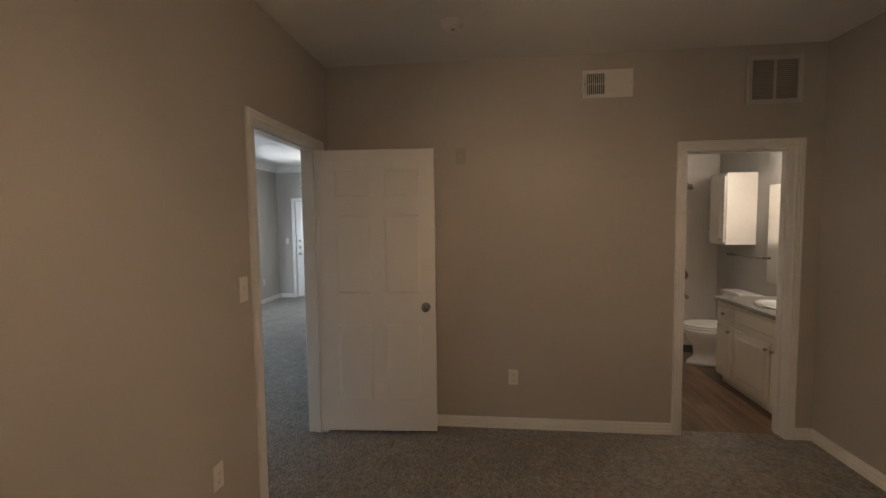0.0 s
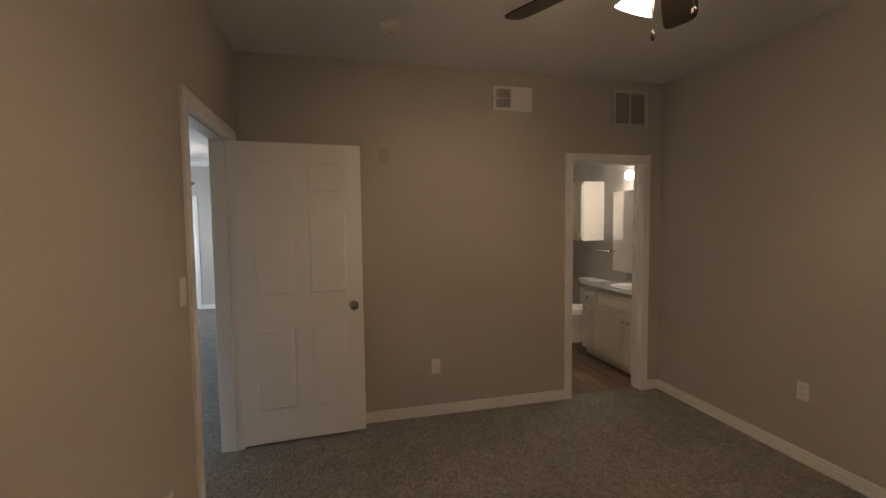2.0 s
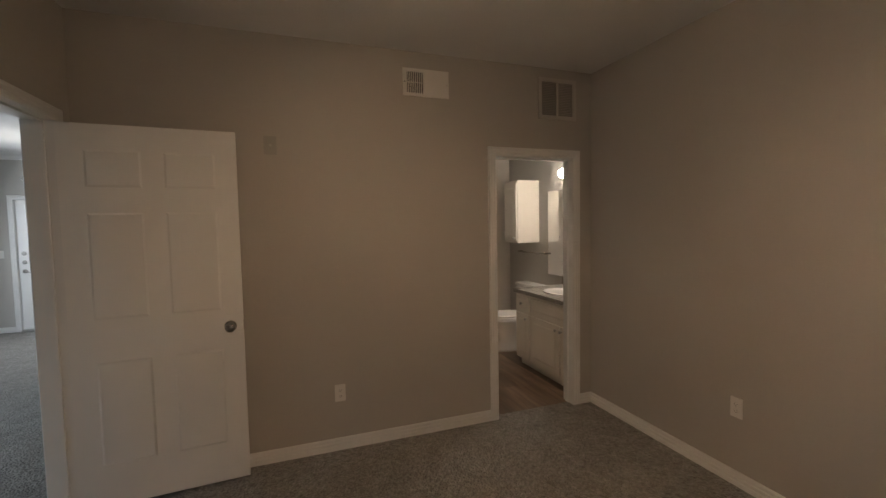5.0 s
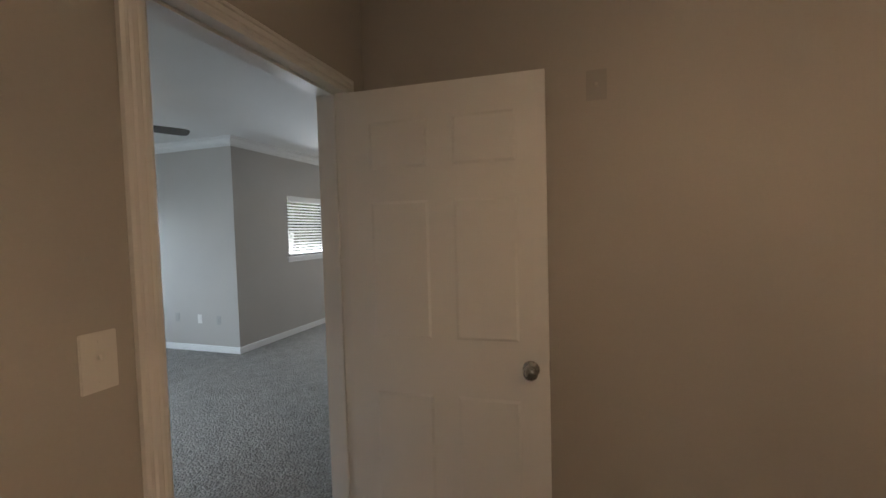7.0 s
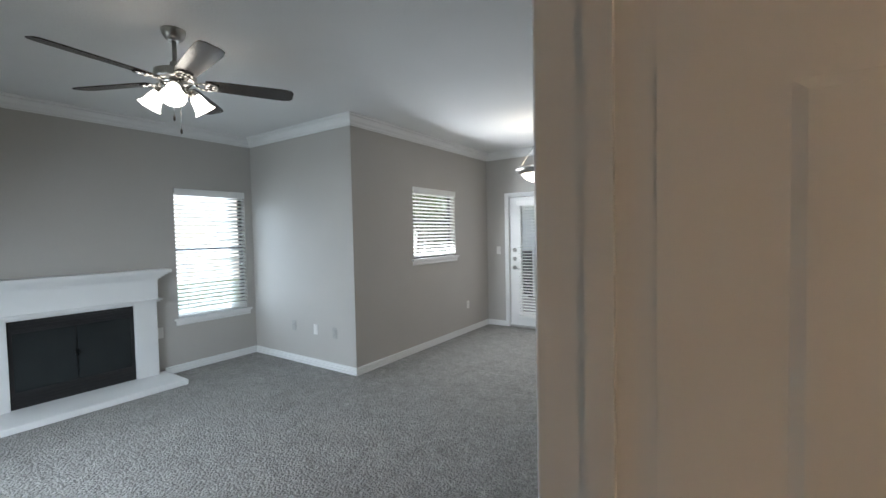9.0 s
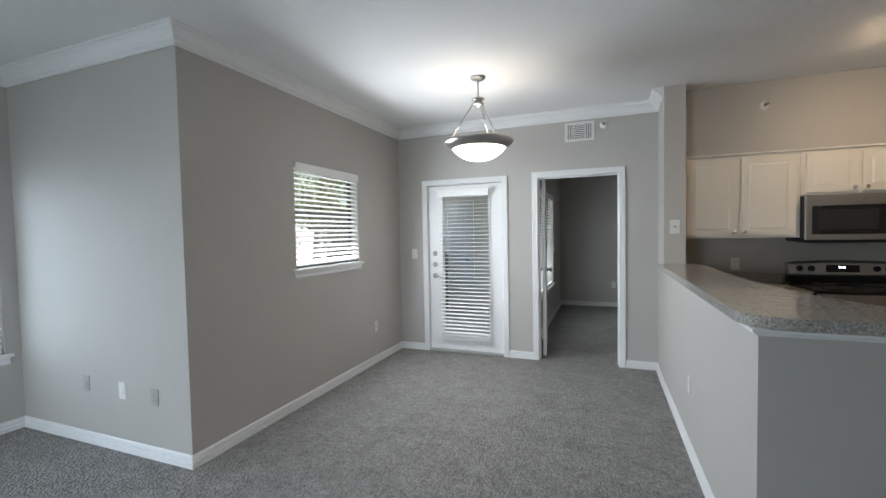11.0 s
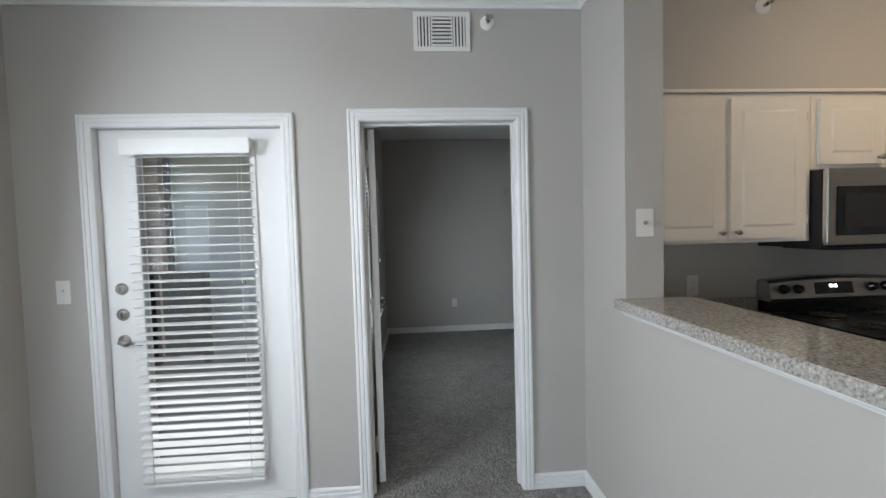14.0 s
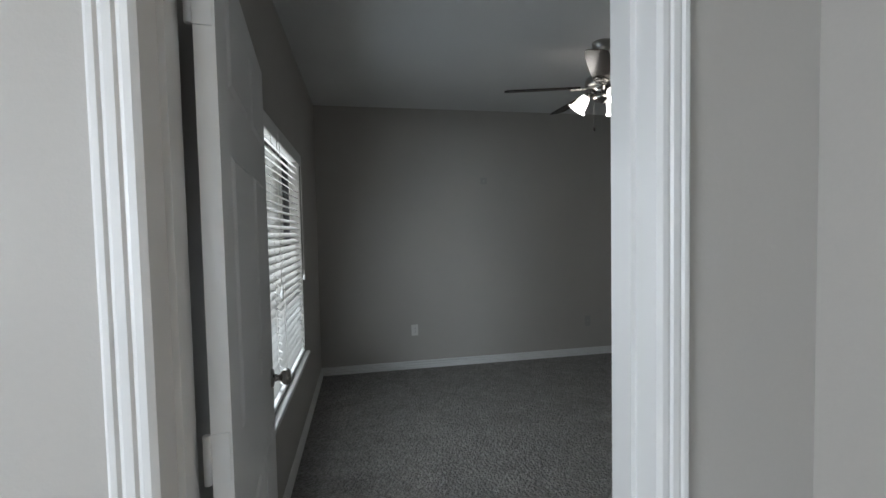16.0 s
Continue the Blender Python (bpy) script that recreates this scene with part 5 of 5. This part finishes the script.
# brick column at the patio's corner, laid brick by brick
bc = thing("brick_column", pose(-5.06, 11.52, -0.03), "pale red brick patio column with light mortar", "column")
part("core", boxes((0.006, 0.244, 0.006, 0.324, 0, 2.64)), MORTAR, bc)
BR1 = mesh_of("brick", boxes((0, 0.118, 0, 0.10, 0, 0.057), bevel=0.003, segs=1), BRICK)
BR2 = mesh_of("brick", boxes((0, 0.098, 0, 0.120, 0, 0.057), bevel=0.003, segs=1), BRICK)
for r in range(38):
    z = r * 0.0675 + 0.004
    o = 0 if r % 2 else 1
    for k in range(2):
        part("brick", BR1, None, bc, m=pose(0.002 + k * 0.128, 0, z))
        part("brick", BR1, None, bc, m=pose(0.002 + k * 0.128, 0.230, z))
    part("brick", BR2, None, bc, m=pose(0.150, 0.106 if o else 0.104, z))


def tree(m, height, seed, label, fork=0.35):
    """Trunk with forked limbs and a crown of separate leaves in loose clumps."""
    rnd = random.Random(seed)
    d = thing("tree", m, label, "tree", "trees outside the windows")
    bm = bmesh.new()
    tips = []

    def limb(p, q, r0, r1):
        a, b = Vector(p), Vector(q)
        qq = (b - a).to_track_quat('Z', 'Y')
        rr = [[bm.verts.new(c + qq @ Vector((r * math.cos(2 * math.pi * k / 8), r * math.sin(2 * math.pi * k / 8), 0))) for k in range(8)] for c, r in ((a, r0), (b, r1))]
        for k in range(8):
            bm.faces.new((rr[0][k], rr[0][(k + 1) % 8], rr[1][(k + 1) % 8], rr[1][k]))
    top = Vector((0.1, 0.05, height * fork))
    limb((0, 0, -0.2), top, 0.16, 0.11)
    for k in range(8):
        a = k * 0.785 + rnd.uniform(-.3, .3)
        q = top + Vector((math.cos(a), math.sin(a), 0)) * rnd.uniform(0.6, 1.3) * height * 0.18 + Vector((0, 0, rnd.uniform(0.1, 0.45) * height))
        limb(top, q, 0.07, 0.03)
        for j in range(4):
            e = q + Vector((rnd.uniform(-1, 1), rnd.uniform(-1, 1), rnd.uniform(-0.5, 0.8))) * height * 0.17
            limb(q, e, 0.028, 0.008)
            tips += [e, (q + e) / 2]
    part("trunk", bm, BARK, d)
    verts, faces = [], []
    for c in tips:
        for _ in range(150):
            o = Vector((rnd.gauss(0, 1), rnd.gauss(0, 1), rnd.gauss(0, 0.8))) * height * 0.062 + c
            u = Vector((rnd.uniform(-1, 1), rnd.uniform(-1, 1), rnd.uniform(-1, 1))).normalized()
            w = u.cross(Vector((rnd.uniform(-1, 1), rnd.uniform(-1, 1), rnd.uniform(-1, 1)))).normalized()
            s = rnd.uniform(0.035, 0.065)
            n = len(verts)
            verts += [o - u * s, o + w * s * 0.5, o + u * s, o - w * s * 0.5]
            faces.append((n, n + 1, n + 2, n + 3))
    me = bpy.data.meshes.new("crown")
    me.from_pydata([tuple(x) for x in verts], [], faces)
    me.materials.append(LEAF)
    tagged(part("crown", me, None, d), "uneven crown of small green leaves", kind="stuff")
    return d


tree(pose(-7.4, 13.2, -0.2), 5.5, 3, "leafy green tree beyond the patio")
tree(pose(-12.5, 18.0, -0.2), 5.0, 5, "leafy green tree outside the dining window")
tree(pose(-13.5, 1.6, -0.2), 6.0, 8, "leafy green tree outside the living room window")
tree(pose(-7.5, 15.2, -0.2), 6.5, 9, "leafy green tree behind the patio")

tree(pose(-6.9, 13.9, -0.2), 3.4, 21, "low leafy green shrub tree beside the patio", 0.08)
tree(pose(-9.2, 15.6, -0.2), 3.8, 22, "low leafy green shrub tree behind the patio", 0.08)

# pale two-storey building across the lawn
FACADE = mat("facade_stucco", (0.60, 0.55, 0.50), 0.85, spots=0.05, spot_scale=0.8, grain=0.04, bump=0.3, bump_scale=30)
ROOFING = mat("roof_shingle_grey", (0.12, 0.11, 0.105), 0.9, spots=0.12, spot_scale=2, bump=0.5, bump_scale=12)
ab = thing("apartment_building", pose(-17.0, -6.0, -0.2), "pale two-storey stucco apartment building across the lawn", "building")
part("wall", boxes((-9.0, 0.0, 0, 32.0, 0, 5.6)), FACADE, ab)
part("roof", strip([(-9.6, 5.602), (0.6, 5.602), (0.6, 5.75), (-4.5, 8.1), (-9.6, 5.75)], (0, -0.6), (0, 32.6), (1, 0)), ROOFING, ab)
for z in (0.9, 3.6):
    for k in range(8):
        y = 1.6 + k * 3.9
        wd = part("window", boxes((0.002, 0.05, y - 0.06, y, z - 0.06, z + 1.46), (0.002, 0.05, y + 1.3, y + 1.36, z - 0.06, z + 1.46), (0.002, 0.05, y, y + 1.3, z - 0.06, z), (0.002, 0.05, y, y + 1.3, z + 1.4, z + 1.46), (0.002, 0.04, y, y + 1.3, z + 0.68, z + 0.72)), TRIM, ab)
        part("pane", boxes((0.002, 0.016, y, y + 1.3, z, z + 0.68), (0.002, 0.016, y, y + 1.3, z + 0.72, z + 1.4)), SLAT, wd)

# bathroom floor planks, running away from the bedroom
fl = bpy.data.objects["floor_bath_base"]
x = 1.305
row = 0
while x < 3.24:
    y = 3.36 - (row * 0.37) % 0.9
    k = 0
    while y < 5.26:
        ln = (0.9, 1.2)[(row + k) % 2]
        a, b = max(y, 3.36), min(y + ln - 0.002, 5.27)
        if b - a > 0.05:
            part("plank", boxes((x, min(x + 0.148, 3.248), a, b, -0.006, 0.001), bevel=0.001, segs=1), VINYL, fl)
        y += ln
        k += 1
    x += 0.150
    row += 1
